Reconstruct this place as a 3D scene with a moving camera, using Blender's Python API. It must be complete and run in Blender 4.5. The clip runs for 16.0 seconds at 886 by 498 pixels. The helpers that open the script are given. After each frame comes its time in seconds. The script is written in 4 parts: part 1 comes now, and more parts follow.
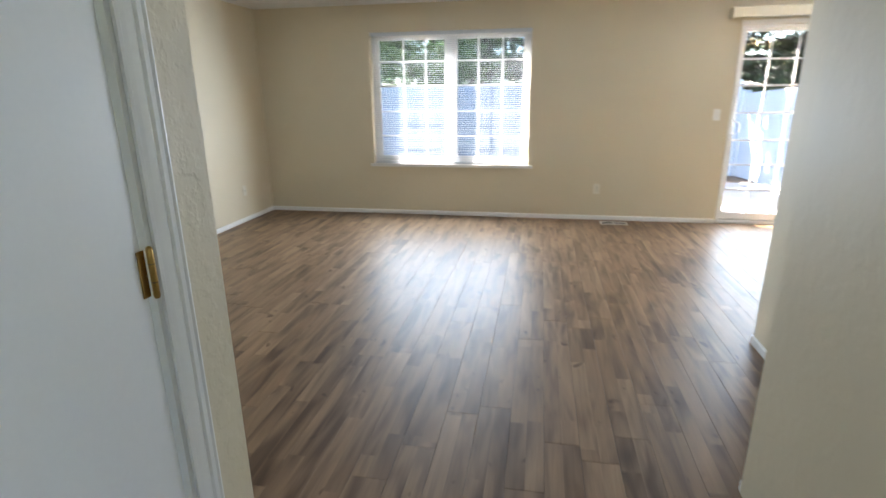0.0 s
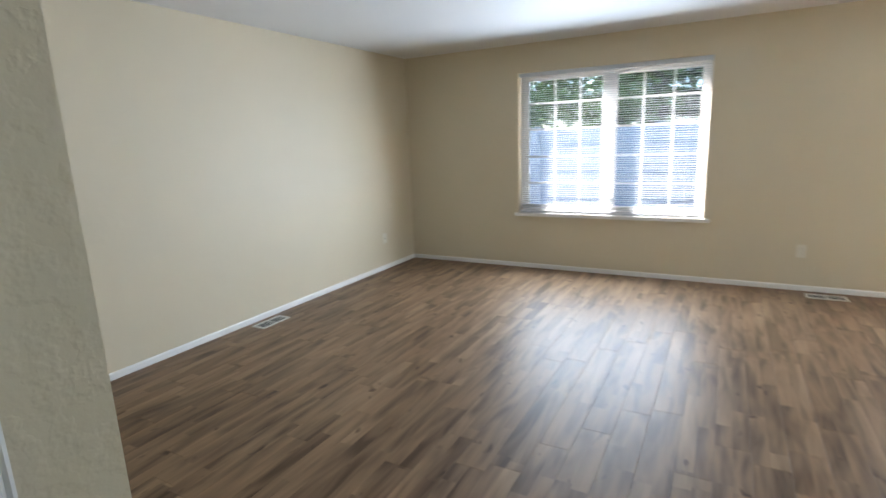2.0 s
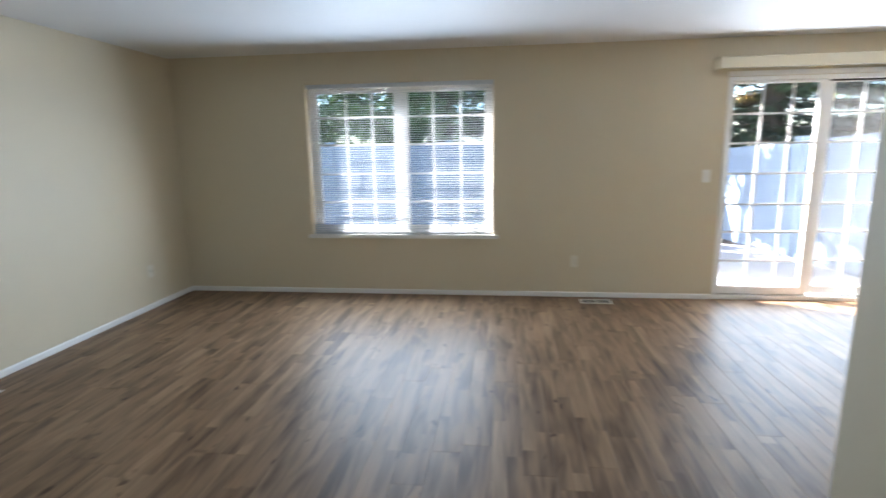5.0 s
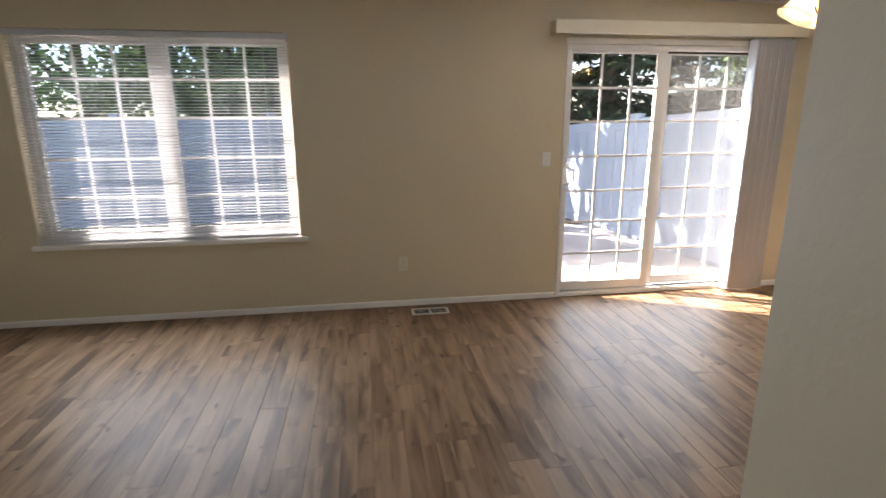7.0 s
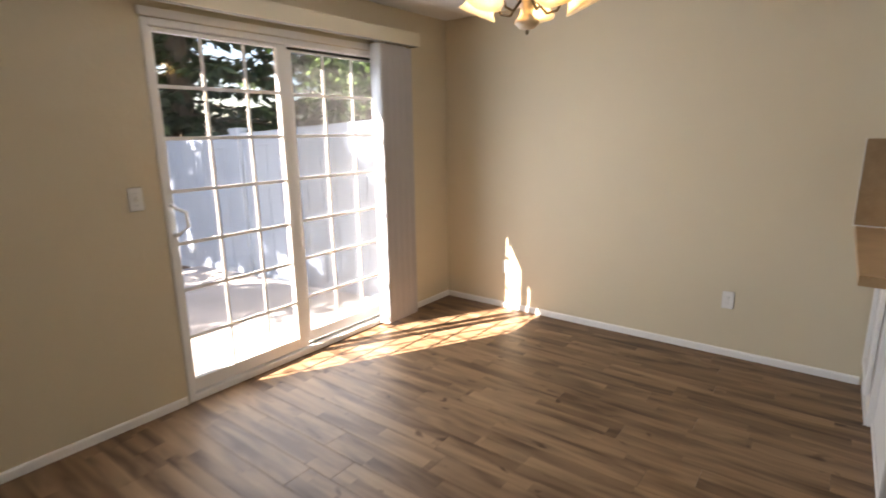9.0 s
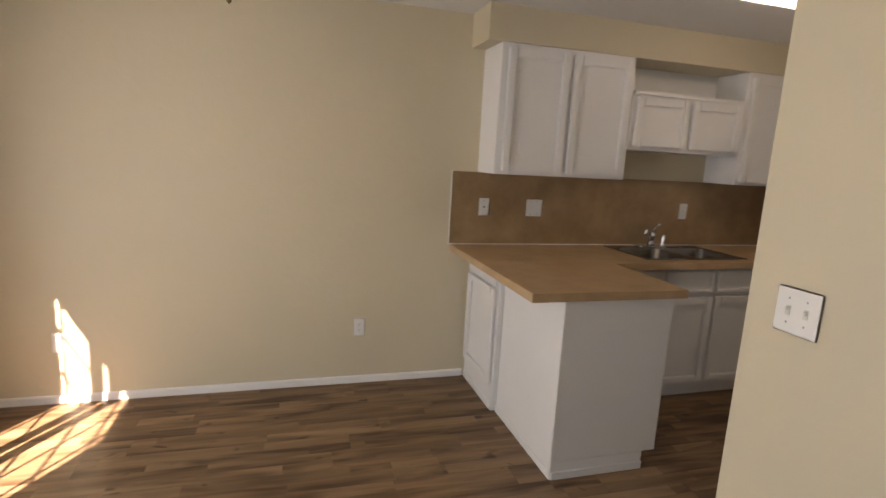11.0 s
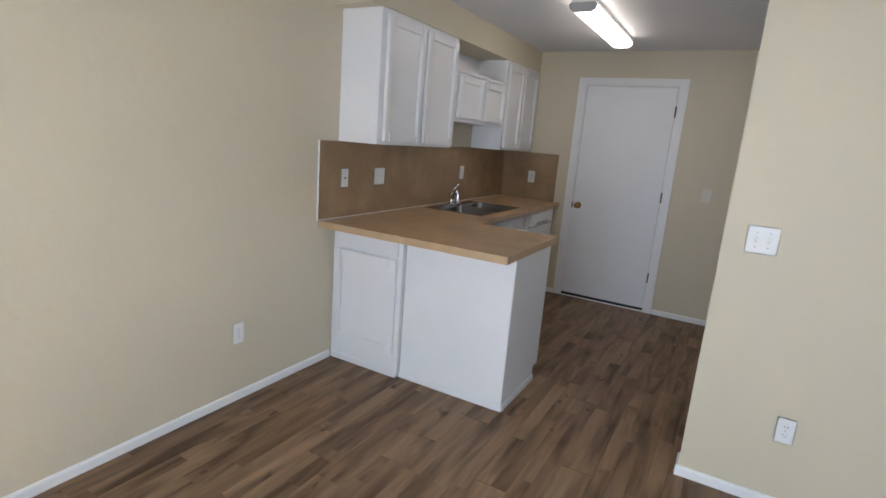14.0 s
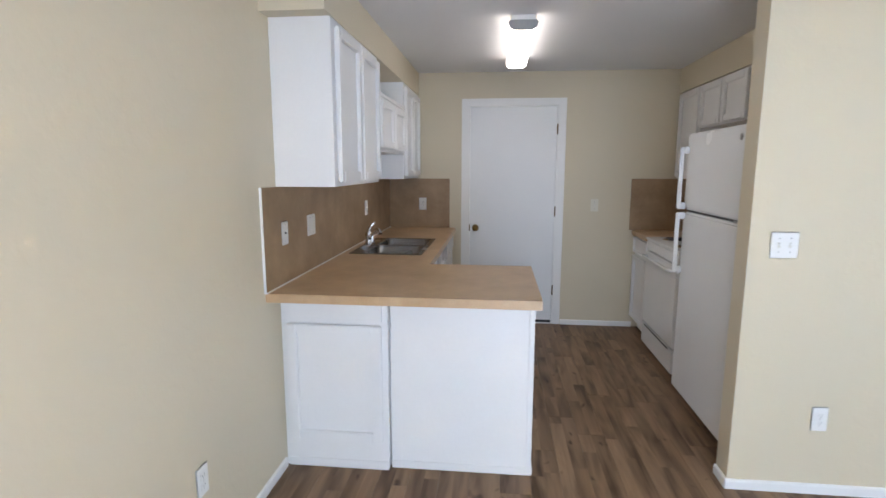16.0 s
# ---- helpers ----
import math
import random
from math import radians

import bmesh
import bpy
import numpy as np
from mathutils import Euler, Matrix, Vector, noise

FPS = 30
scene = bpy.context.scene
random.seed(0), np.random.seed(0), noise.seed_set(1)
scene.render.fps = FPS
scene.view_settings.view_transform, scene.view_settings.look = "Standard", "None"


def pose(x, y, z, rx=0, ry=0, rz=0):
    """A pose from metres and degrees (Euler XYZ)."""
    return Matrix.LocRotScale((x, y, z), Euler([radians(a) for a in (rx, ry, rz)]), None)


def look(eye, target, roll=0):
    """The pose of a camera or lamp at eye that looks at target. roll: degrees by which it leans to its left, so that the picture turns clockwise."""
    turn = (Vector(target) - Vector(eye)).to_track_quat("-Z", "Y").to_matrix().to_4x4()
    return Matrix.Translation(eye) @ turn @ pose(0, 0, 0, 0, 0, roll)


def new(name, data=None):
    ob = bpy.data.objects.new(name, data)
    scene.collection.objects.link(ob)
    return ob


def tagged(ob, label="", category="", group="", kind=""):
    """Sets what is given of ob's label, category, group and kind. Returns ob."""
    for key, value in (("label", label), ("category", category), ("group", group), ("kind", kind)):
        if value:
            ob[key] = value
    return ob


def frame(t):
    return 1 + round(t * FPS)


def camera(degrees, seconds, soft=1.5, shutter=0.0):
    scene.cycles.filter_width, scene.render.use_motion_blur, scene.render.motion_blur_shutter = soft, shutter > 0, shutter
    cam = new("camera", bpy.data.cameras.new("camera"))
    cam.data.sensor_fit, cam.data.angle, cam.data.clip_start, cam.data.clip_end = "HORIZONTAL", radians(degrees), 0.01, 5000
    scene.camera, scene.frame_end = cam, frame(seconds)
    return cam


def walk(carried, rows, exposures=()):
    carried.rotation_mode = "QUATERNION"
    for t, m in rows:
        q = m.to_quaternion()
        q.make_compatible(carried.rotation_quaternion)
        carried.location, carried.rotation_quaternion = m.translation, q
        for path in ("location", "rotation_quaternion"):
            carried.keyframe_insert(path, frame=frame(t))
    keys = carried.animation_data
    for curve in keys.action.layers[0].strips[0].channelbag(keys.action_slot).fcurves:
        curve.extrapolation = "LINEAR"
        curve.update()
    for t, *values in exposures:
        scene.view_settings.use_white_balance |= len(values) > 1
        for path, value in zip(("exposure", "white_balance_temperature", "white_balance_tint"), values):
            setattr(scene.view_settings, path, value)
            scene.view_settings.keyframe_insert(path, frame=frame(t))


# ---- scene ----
cam = camera(81.2, 16.0, shutter=0.4)
PATH = [
    (0, (0.425, 0.459, 1.382), (0.074, 2.342, 0.808), -0.6),
    (0.5, (0.502, 0.591, 1.386), (-0.084, 2.446, 0.922), 1.2),
    (1, (0.499, 0.757, 1.388), (-0.101, 2.623, 0.991), 0.2),
    (1.5, (0.44, 0.937, 1.413), (-0.149, 2.809, 1.026), -1.6),
    (2, (0.463, 1.106, 1.407), (-0.483, 2.819, 0.994), -2.2),
    (2.5, (0.477, 1.203, 1.413), (-0.662, 2.809, 1.062), -0.1),
    (3, (0.457, 1.241, 1.408), (-0.666, 2.868, 1.105), 0.8),
    (3.5, (0.438, 1.25, 1.41), (-0.777, 2.815, 1.136), -0.6),
    (4, (0.438, 1.277, 1.418), (-0.711, 2.892, 1.15), -0.5),
    (4.5, (0.419, 1.356, 1.401), (-0.351, 3.17, 1.06), -0.1),
    (5, (0.398, 1.452, 1.428), (0.166, 3.402, 1.047), -0.9),
    (5.2, (0.41, 1.5, 1.422), (0.367, 3.461, 1.032), -1.1),
    (7.3, (0.864, 2.666, 1.467), (1.295, 4.557, 0.977), -0.2),
    (7.5, (0.908, 2.807, 1.472), (1.49, 4.661, 1.001), -0.5),
    (8, (1.013, 3.146, 1.469), (1.905, 4.874, 1.004), 0.3),
    (8.5, (1.064, 3.468, 1.462), (2.325, 4.931, 0.941), -1.1),
    (9, (1.13, 3.691, 1.449), (2.677, 4.878, 1.007), -0.8),
    (9.5, (1.281, 3.902, 1.472), (3.041, 4.768, 1.081), -0.5),
    (10, (1.399, 4.057, 1.463), (3.323, 4.429, 1.061), 1.7),
    (10.2, (1.43, 4.132, 1.462), (3.383, 4.297, 1.062), 1.7),
    (12.3, (1.93, 5.411, 1.483), (3.403, 4.086, 1.213), 5),
    (12.5, (2, 5.501, 1.474), (3.403, 4.103, 1.191), 4.7),
    (13, (2.19, 5.662, 1.494), (3.394, 4.095, 1.184), 4.4),
    (13.5, (2.381, 5.812, 1.489), (3.436, 4.154, 1.118), 2.5),
    (14, (2.609, 5.883, 1.458), (3.551, 4.171, 1.035), 4.6),
    (14.5, (2.916, 5.85, 1.467), (3.736, 4.065, 1.091), 1.2),
    (15, (3.232, 5.866, 1.466), (3.725, 3.956, 1.138), 2.9),
    (15.5, (3.479, 5.867, 1.481), (3.739, 3.909, 1.167), 2.5),
    (16, (3.709, 5.751, 1.471), (3.915, 3.785, 1.162), 0.1),
]
EXPOSURES = [(0.0, 4.40, 6650, 14), (1.5, 4.28, 6550, 14), (3.5, 4.26, 6450, 14), (5.0, 3.84, 6250, 13), (7.3, 3.28, 7800, 23), (8.0, 3.20, 9300, 27), (8.5, 3.22, 8100, 23), (9.0, 3.10, 7800, 22), (9.5, 2.94, 8700, 25), (10.0, 2.68, 10000, 28), (12.3, 3.20, 6500, 17), (14.0, 3.25, 6500, 17), (15.0, 3.42, 6850, 18), (16.0, 3.68, 6350, 17)]
walk(cam, [(t, look(eye, target, roll)) for t, eye, target, roll in PATH], EXPOSURES)

# ---- world, sun ----
SUN_AZ, SUN_EL = 29.0, 42.2     # the light travels towards +x and -y
world = bpy.data.worlds.new("sky")
scene.world = world
world.use_nodes = True
sky = world.node_tree.nodes.new("ShaderNodeTexSky")
sky.sky_type, sky.sun_disc = "NISHITA", False
sky.sun_elevation, sky.sun_rotation = radians(SUN_EL), radians(-90 + SUN_AZ)
sky.air_density, sky.dust_density, sky.ozone_density = 1.0, 0.6, 3.5
back = world.node_tree.nodes["Background"]
back.inputs["Strength"].default_value = 0.05
world.node_tree.links.new(sky.outputs[0], back.inputs["Color"])

away = Vector((-math.cos(radians(SUN_AZ)) * math.cos(radians(SUN_EL)), math.sin(radians(SUN_AZ)) * math.cos(radians(SUN_EL)), math.sin(radians(SUN_EL))))
sun_data = bpy.data.lights.new("sun", "SUN")
sun_data.energy, sun_data.angle, sun_data.color = 5.0, radians(0.5), (1.0, 0.97, 0.93)
sun = new("sun", sun_data)
sun.matrix_world = look(away * 40, (0, 0, 0))

for lamp_name, lx, lz, w, h, watts, spread, ly, dip in (("window_daylight", -0.600, 1.08, 1.70, 0.96, 4.3, 165, 6.30, 0.16), ("patio_door_daylight", 3.09, 0.98, 1.40, 1.70, 4.7, 170, 6.394, 0.0)):
    lamp = bpy.data.lights.new(lamp_name, "AREA")
    lamp.shape, lamp.size, lamp.size_y, lamp.energy, lamp.color = "RECTANGLE", w, h, watts, (0.64, 0.82, 1.0)
    lamp.spread = radians(spread)
    ob = new(lamp_name, lamp)
    ob.matrix_world = look((lx, ly, lz), (lx, ly - 1.4, lz - dip))

# added fill lamp for the hall door, in an unseen doorway behind the start
hall_fill_data = bpy.data.lights.new("hall_fill_light", "AREA")
hall_fill_data.shape, hall_fill_data.size, hall_fill_data.size_y, hall_fill_data.energy, hall_fill_data.color = "RECTANGLE", 0.84, 0.95, 0.24, (0.70, 0.85, 1.0)
entry = new("hall_fill_light", hall_fill_data)
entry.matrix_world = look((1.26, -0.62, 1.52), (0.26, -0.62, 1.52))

BULB, TUBE = 5.6, 0.56          # strength of the bulbs and of the fluorescent diffuser


# ---- materials ----
def shader(name, rough=0.5, metal=0.0, spec=0.5):
    m = bpy.data.materials.new(name)
    m.use_nodes = True
    b = m.node_tree.nodes["Principled BSDF"]
    b.inputs["Roughness"].default_value, b.inputs["Metallic"].default_value = rough, metal
    b.inputs["Specular IOR Level"].default_value = spec
    return m, m.node_tree.nodes, m.node_tree.links, b


def noise_tex(nodes, links, vec, scale, detail=3.0, rough=0.55):
    n = nodes.new("ShaderNodeTexNoise")
    n.inputs["Scale"].default_value, n.inputs["Detail"].default_value, n.inputs["Roughness"].default_value = scale, detail, rough
    links.new(vec, n.inputs["Vector"])
    return n


def ramp(nodes, links, fac, stops):
    r = nodes.new("ShaderNodeValToRGB")
    while len(r.color_ramp.elements) < len(stops):
        r.color_ramp.elements.new(0.5)
    for e, (p, c) in zip(r.color_ramp.elements, stops):
        e.position, e.color = p, (*c, 1)
    links.new(fac, r.inputs["Fac"])
    return r


def surface(name, colour, rough=0.5, vary=0.06, big=1.2, fine=120.0, bump=0.1, depth=0.002, metal=0.0, spec=0.5, rough_vary=0.08):
    """A painted or moulded surface: broad and fine colour change, fine relief, uneven gloss."""
    m, nodes, links, b = shader(name, rough, metal, spec)
    co = nodes.new("ShaderNodeTexCoord").outputs["Object"]
    low, high = noise_tex(nodes, links, co, big, 3), noise_tex(nodes, links, co, fine, 2)
    add = nodes.new("ShaderNodeMath")
    add.operation = "MULTIPLY_ADD"
    links.new(high.outputs["Fac"], add.inputs[0])
    add.inputs[1].default_value = 0.35
    links.new(low.outputs["Fac"], add.inputs[2])
    dark = tuple(c * (1 - vary) for c in colour)
    light = tuple(min(1, c * (1 + vary)) for c in colour)
    r = ramp(nodes, links, add.outputs[0], [(0.4, dark), (0.95, light)])
    links.new(r.outputs["Color"], b.inputs["Base Color"])
    rr = nodes.new("ShaderNodeMapRange")
    rr.inputs["To Min"].default_value, rr.inputs["To Max"].default_value = max(0.02, rough - rough_vary), min(1, rough + rough_vary)
    links.new(low.outputs["Fac"], rr.inputs["Value"])
    links.new(rr.outputs[0], b.inputs["Roughness"])
    if bump:
        bp = nodes.new("ShaderNodeBump")
        bp.inputs["Strength"].default_value, bp.inputs["Distance"].default_value = bump, depth
        links.new(high.outputs["Fac"], bp.inputs["Height"])
        links.new(bp.outputs["Normal"], b.inputs["Normal"])
    return m


def wall_paint(name, colour, peel=70.0, strength=0.24):
    """Painted drywall with sprayed texture: soft flattened blobs over a fine stipple."""
    m, nodes, links, b = shader(name, 0.55)
    co = nodes.new("ShaderNodeTexCoord").outputs["Object"]
    broad = noise_tex(nodes, links, co, 0.7, 3)
    blob, stipple = noise_tex(nodes, links, co, peel, 2, 0.5), noise_tex(nodes, links, co, peel * 0.28, 3, 0.5)
    r = ramp(nodes, links, broad.outputs["Fac"], [(0.3, tuple(c * 0.965 for c in colour)), (0.7, tuple(min(1, c * 1.02) for c in colour))])
    links.new(r.outputs["Color"], b.inputs["Base Color"])
    flat = ramp(nodes, links, stipple.outputs["Fac"], [(0.46, (0, 0, 0)), (0.60, (1, 1, 1))])
    mix = nodes.new("ShaderNodeMath")
    mix.operation = "MULTIPLY_ADD"
    links.new(blob.outputs["Fac"], mix.inputs[0])
    mix.inputs[1].default_value = 0.55
    links.new(flat.outputs["Color"], mix.inputs[2])
    bp = nodes.new("ShaderNodeBump")
    bp.inputs["Strength"].default_value, bp.inputs["Distance"].default_value = strength, 0.0016
    links.new(mix.outputs[0], bp.inputs["Height"])
    links.new(bp.outputs["Normal"], b.inputs["Normal"])
    return m


def plank_wood(name, strip_width, piece_length):
    """Printed vinyl plank: two strips of short pieces, each with a tone of its own, streaky grain, darker blotches and knots."""
    m, nodes, links, b = shader(name, 0.47, spec=0.25)
    co = nodes.new("ShaderNodeTexCoord").outputs["Object"]
    info = nodes.new("ShaderNodeObjectInfo").outputs["Random"]
    axes = nodes.new("ShaderNodeSeparateXYZ")
    links.new(co, axes.inputs[0])

    def calc(op, a, c=0.0, d=0.0):
        n = nodes.new("ShaderNodeMath")
        n.operation = op
        for k, v in enumerate((a, c, d)):
            if isinstance(v, (int, float)):
                n.inputs[k].default_value = v
            else:
                links.new(v, n.inputs[k])
        return n.outputs[0]

    def dice(a, c, d):
        v, n = nodes.new("ShaderNodeCombineXYZ"), nodes.new("ShaderNodeTexWhiteNoise")
        n.noise_dimensions = "3D"
        for k, x in enumerate((a, c, d)):
            if isinstance(x, (int, float)):
                v.inputs[k].default_value = x
            else:
                links.new(x, v.inputs[k])
        links.new(v.outputs[0], n.inputs["Vector"])
        return n

    plank_id = calc("MULTIPLY", info, 977.0)
    strip = calc("FLOOR", calc("DIVIDE", axes.outputs["X"], strip_width))
    start = calc("MULTIPLY", dice(strip, 3.0, plank_id).outputs["Value"], 9.0)
    piece = calc("FLOOR", calc("ADD", calc("DIVIDE", axes.outputs["Y"], piece_length), start))
    chance = dice(strip, piece, plank_id)
    shift = nodes.new("ShaderNodeVectorMath")
    shift.operation = "MULTIPLY_ADD"
    links.new(chance.outputs["Color"], shift.inputs[0])
    shift.inputs[1].default_value = (37.0, 91.0, 53.0)
    links.new(co, shift.inputs[2])

    def stretched(sx, sy, detail):
        mp = nodes.new("ShaderNodeVectorMath")
        mp.operation = "MULTIPLY"
        mp.inputs[1].default_value = (sx, sy, 1.0)
        links.new(shift.outputs[0], mp.inputs[0])
        n = noise_tex(nodes, links, mp.outputs[0], 1.0, detail, 0.6)
        n.inputs["Distortion"].default_value = 0.5
        return n

    patch, grain, fibre, knot = stretched(10.5, 1.6, 2), stretched(34.0, 2.0, 3), stretched(150.0, 6.0, 2), stretched(15.0, 8.0, 1)
    tone = ramp(nodes, links, chance.outputs["Value"], [(0.0, (0.196, 0.121, 0.069)), (0.25, (0.211, 0.132, 0.077)), (0.6, (0.228, 0.145, 0.086)), (0.85, (0.247, 0.160, 0.095)), (1.0, (0.262, 0.171, 0.103))])
    shade = ramp(nodes, links, patch.outputs["Fac"], [(0.30, (0.40, 0.35, 0.31)), (0.42, (0.74, 0.70, 0.67)), (0.55, (1.06, 1.04, 1.02)), (0.72, (1.34, 1.32, 1.29))])
    line = ramp(nodes, links, grain.outputs["Fac"], [(0.28, (0.84, 0.82, 0.80)), (0.52, (1.0, 1.0, 1.0)), (0.75, (1.07, 1.07, 1.07))])
    spot = ramp(nodes, links, knot.outputs["Fac"], [(0.22, (0.38, 0.32, 0.27)), (0.30, (1.0, 1.0, 1.0))])
    thin = ramp(nodes, links, fibre.outputs["Fac"], [(0.3, (0.94, 0.94, 0.94)), (0.7, (1.05, 1.05, 1.05))])
    last = tone.outputs["Color"]
    for other in (shade, line, spot, thin):
        mul = nodes.new("ShaderNodeVectorMath")
        mul.operation = "MULTIPLY"
        links.new(last, mul.inputs[0])
        links.new(other.outputs["Color"], mul.inputs[1])
        last = mul.outputs[0]
    links.new(last, b.inputs["Base Color"])
    rr = nodes.new("ShaderNodeMapRange")
    rr.inputs["To Min"].default_value, rr.inputs["To Max"].default_value = 0.39, 0.49
    links.new(grain.outputs["Fac"], rr.inputs["Value"])
    links.new(rr.outputs[0], b.inputs["Roughness"])
    bp = nodes.new("ShaderNodeBump")
    bp.inputs["Strength"].default_value, bp.inputs["Distance"].default_value = 0.18, 0.0008
    links.new(grain.outputs["Fac"], bp.inputs["Height"])
    links.new(bp.outputs["Normal"], b.inputs["Normal"])
    return m


def laminate(name, a, c, rough):
    """Mottled tan laminate: cloudy patches and a fine speckle."""
    m, nodes, links, b = shader(name, rough)
    co = nodes.new("ShaderNodeTexCoord").outputs["Object"]
    cloud, speck = noise_tex(nodes, links, co, 5.0, 5, 0.62), noise_tex(nodes, links, co, 260.0, 2)
    add = nodes.new("ShaderNodeMath")
    add.operation = "MULTIPLY_ADD"
    links.new(speck.outputs["Fac"], add.inputs[0])
    add.inputs[1].default_value = 0.3
    links.new(cloud.outputs["Fac"], add.inputs[2])
    r = ramp(nodes, links, add.outputs[0], [(0.42, a), (0.65, tuple((p + q) / 2 for p, q in zip(a, c))), (0.85, c)])
    links.new(r.outputs["Color"], b.inputs["Base Color"])
    return m


def clear_glass(name, tint=(1, 1, 1), haze=0.0):
    m = bpy.data.materials.new(name)
    m.use_nodes = True
    nodes, links = m.node_tree.nodes, m.node_tree.links
    nodes.remove(nodes["Principled BSDF"])
    see, gloss, edge, power, mix = (nodes.new("ShaderNode" + k) for k in ("BsdfTransparent", "BsdfGlossy", "LayerWeight", "MapRange", "MixShader"))
    curve = nodes.new("ShaderNodeMath")
    see.inputs["Color"].default_value = (*tint, 1)
    gloss.inputs["Roughness"].default_value = 0.0
    curve.operation = "POWER"
    curve.inputs[1].default_value = 5.0
    links.new(edge.outputs["Facing"], curve.inputs[0])
    power.inputs["To Min"].default_value, power.inputs["To Max"].default_value = 0.035, 0.9
    links.new(curve.outputs[0], power.inputs["Value"])
    links.new(power.outputs[0], mix.inputs[0])
    links.new(see.outputs[0], mix.inputs[1])
    links.new(gloss.outputs[0], mix.inputs[2])
    last = mix.outputs[0]
    if haze:
        # pale diffuse layer mixed in to draw haze over the view
        veil, film = nodes.new("ShaderNodeBsdfDiffuse"), nodes.new("ShaderNodeMixShader")
        veil.inputs["Color"].default_value = (0.75, 0.75, 0.75, 1)
        film.inputs[0].default_value = haze
        links.new(last, film.inputs[1])
        links.new(veil.outputs[0], film.inputs[2])
        last = film.outputs[0]
    links.new(last, nodes["Material Output"].inputs["Surface"])
    return m


def lit(name, colour, strength):
    m, nodes, links, b = shader(name, 0.4)
    b.inputs["Base Color"].default_value = (*colour, 1)
    b.inputs["Emission Color"].default_value, b.inputs["Emission Strength"].default_value = (*colour, 1), strength
    return m


def leafy(name, dark, light):
    m, nodes, links, b = shader(name, 0.6)
    rnd = nodes.new("ShaderNodeNewGeometry").outputs["Random Per Island"]
    r = ramp(nodes, links, rnd, [(0.0, dark), (1.0, light)])
    links.new(r.outputs["Color"], b.inputs["Base Color"])
    b.inputs["Transmission Weight"].default_value = 0.0
    return m


CREAM = wall_paint("cream_wall_paint", (0.635, 0.555, 0.408))
ROUGHWALL = wall_paint("cream_knockdown_paint", (0.635, 0.555, 0.408), 80.0, 0.6)
VALANCE = surface("cream_vinyl", (0.74, 0.67, 0.52), 0.4, 0.03, 2.0, 60.0, 0.0)
CEIL = wall_paint("white_ceiling_paint", (0.75, 0.75, 0.75), 45.0, 0.3)
WHITE = surface("white_trim_paint", (0.80, 0.79, 0.77), 0.38, 0.03, 2.0, 90.0, 0.06)
CABINET = surface("white_cabinet_paint", (0.80, 0.79, 0.78), 0.34, 0.03, 2.5, 60.0, 0.08)
DOORPAINT = surface("white_door_paint", (0.77, 0.77, 0.77), 0.42, 0.03, 1.5, 80.0, 0.1)
VINYL = surface("white_vinyl", (0.80, 0.80, 0.79), 0.32, 0.02, 3.0, 60.0, 0.03)
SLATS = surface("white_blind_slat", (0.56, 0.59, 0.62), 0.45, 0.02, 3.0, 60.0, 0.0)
VANE = surface("grey_fabric_vane", (0.50, 0.48, 0.47), 0.7, 0.05, 4.0, 400.0, 0.25, 0.0006)
PLATE = surface("white_plastic", (0.80, 0.79, 0.76), 0.35, 0.02, 8.0, 80.0, 0.0)
IVORY = surface("cream_plastic", (0.70, 0.655, 0.55), 0.38, 0.02, 8.0, 80.0, 0.0)
SUBFLOOR = surface("dark_joint", (0.06, 0.045, 0.035), 0.8, 0.2, 4.0, 60.0, 0.0)
SLOT = surface("dark_slot", (0.03, 0.03, 0.03), 0.6, 0.1, 20.0, 90.0, 0.0)
WOOD = plank_wood("vinyl_plank_wood", 0.0722, 0.72)
COUNTER = laminate("tan_counter_laminate", (0.40, 0.255, 0.135), (0.56, 0.385, 0.225), 0.36)
# darker than the counter: shade below the wall cabinets is in this colour
SPLASH = laminate("shaded_splash_laminate", (0.245, 0.153, 0.078), (0.385, 0.255, 0.143), 0.42)
STEEL = surface("brushed_steel", (0.26, 0.25, 0.24), 0.26, 0.06, 3.0, 200.0, 0.06, 0.0005, metal=1.0)
CHROME = surface("chrome", (0.75, 0.75, 0.76), 0.08, 0.02, 5.0, 50.0, 0.0, metal=1.0, rough_vary=0.03)
BRASS = surface("brass", (0.34, 0.215, 0.07), 0.30, 0.12, 14.0, 90.0, 0.05, metal=1.0)
BRONZE = surface("aged_bronze", (0.20, 0.15, 0.09), 0.4, 0.25, 20.0, 120.0, 0.1, metal=1.0)
APPLIANCE = surface("white_appliance_enamel", (0.82, 0.82, 0.81), 0.25, 0.02, 1.5, 180.0, 0.12, 0.0008)
BLACK = surface("black_rubber", (0.02, 0.02, 0.02), 0.5, 0.1, 10.0, 80.0, 0.0)
VENTP = surface("almond_vent_enamel", (0.70, 0.67, 0.60), 0.4, 0.05, 8.0, 80.0, 0.0)
GREYM = surface("grey_metal", (0.35, 0.34, 0.33), 0.4, 0.06, 4.0, 60.0, 0.0)
TURNED = surface("whitewashed_turned_wood", (0.62, 0.50, 0.36), 0.45, 0.14, 9.0, 60.0, 0.1)
GLASS = clear_glass("window_glass")
# tint dims the bright garden view; the slight veil is painted sun haze
HAZED = clear_glass("glare_hazed_glass", (0.80, 0.85, 0.90), 0.02)
MESHED = clear_glass("glass_behind_insect_screen", (0.66, 0.73, 0.80), 0.03)
# insect screen and sun haze of the fixed leaf, put in as tint and veil
SCREENED = clear_glass("hazy_screened_glass", (0.84, 0.87, 0.9), 0.18)
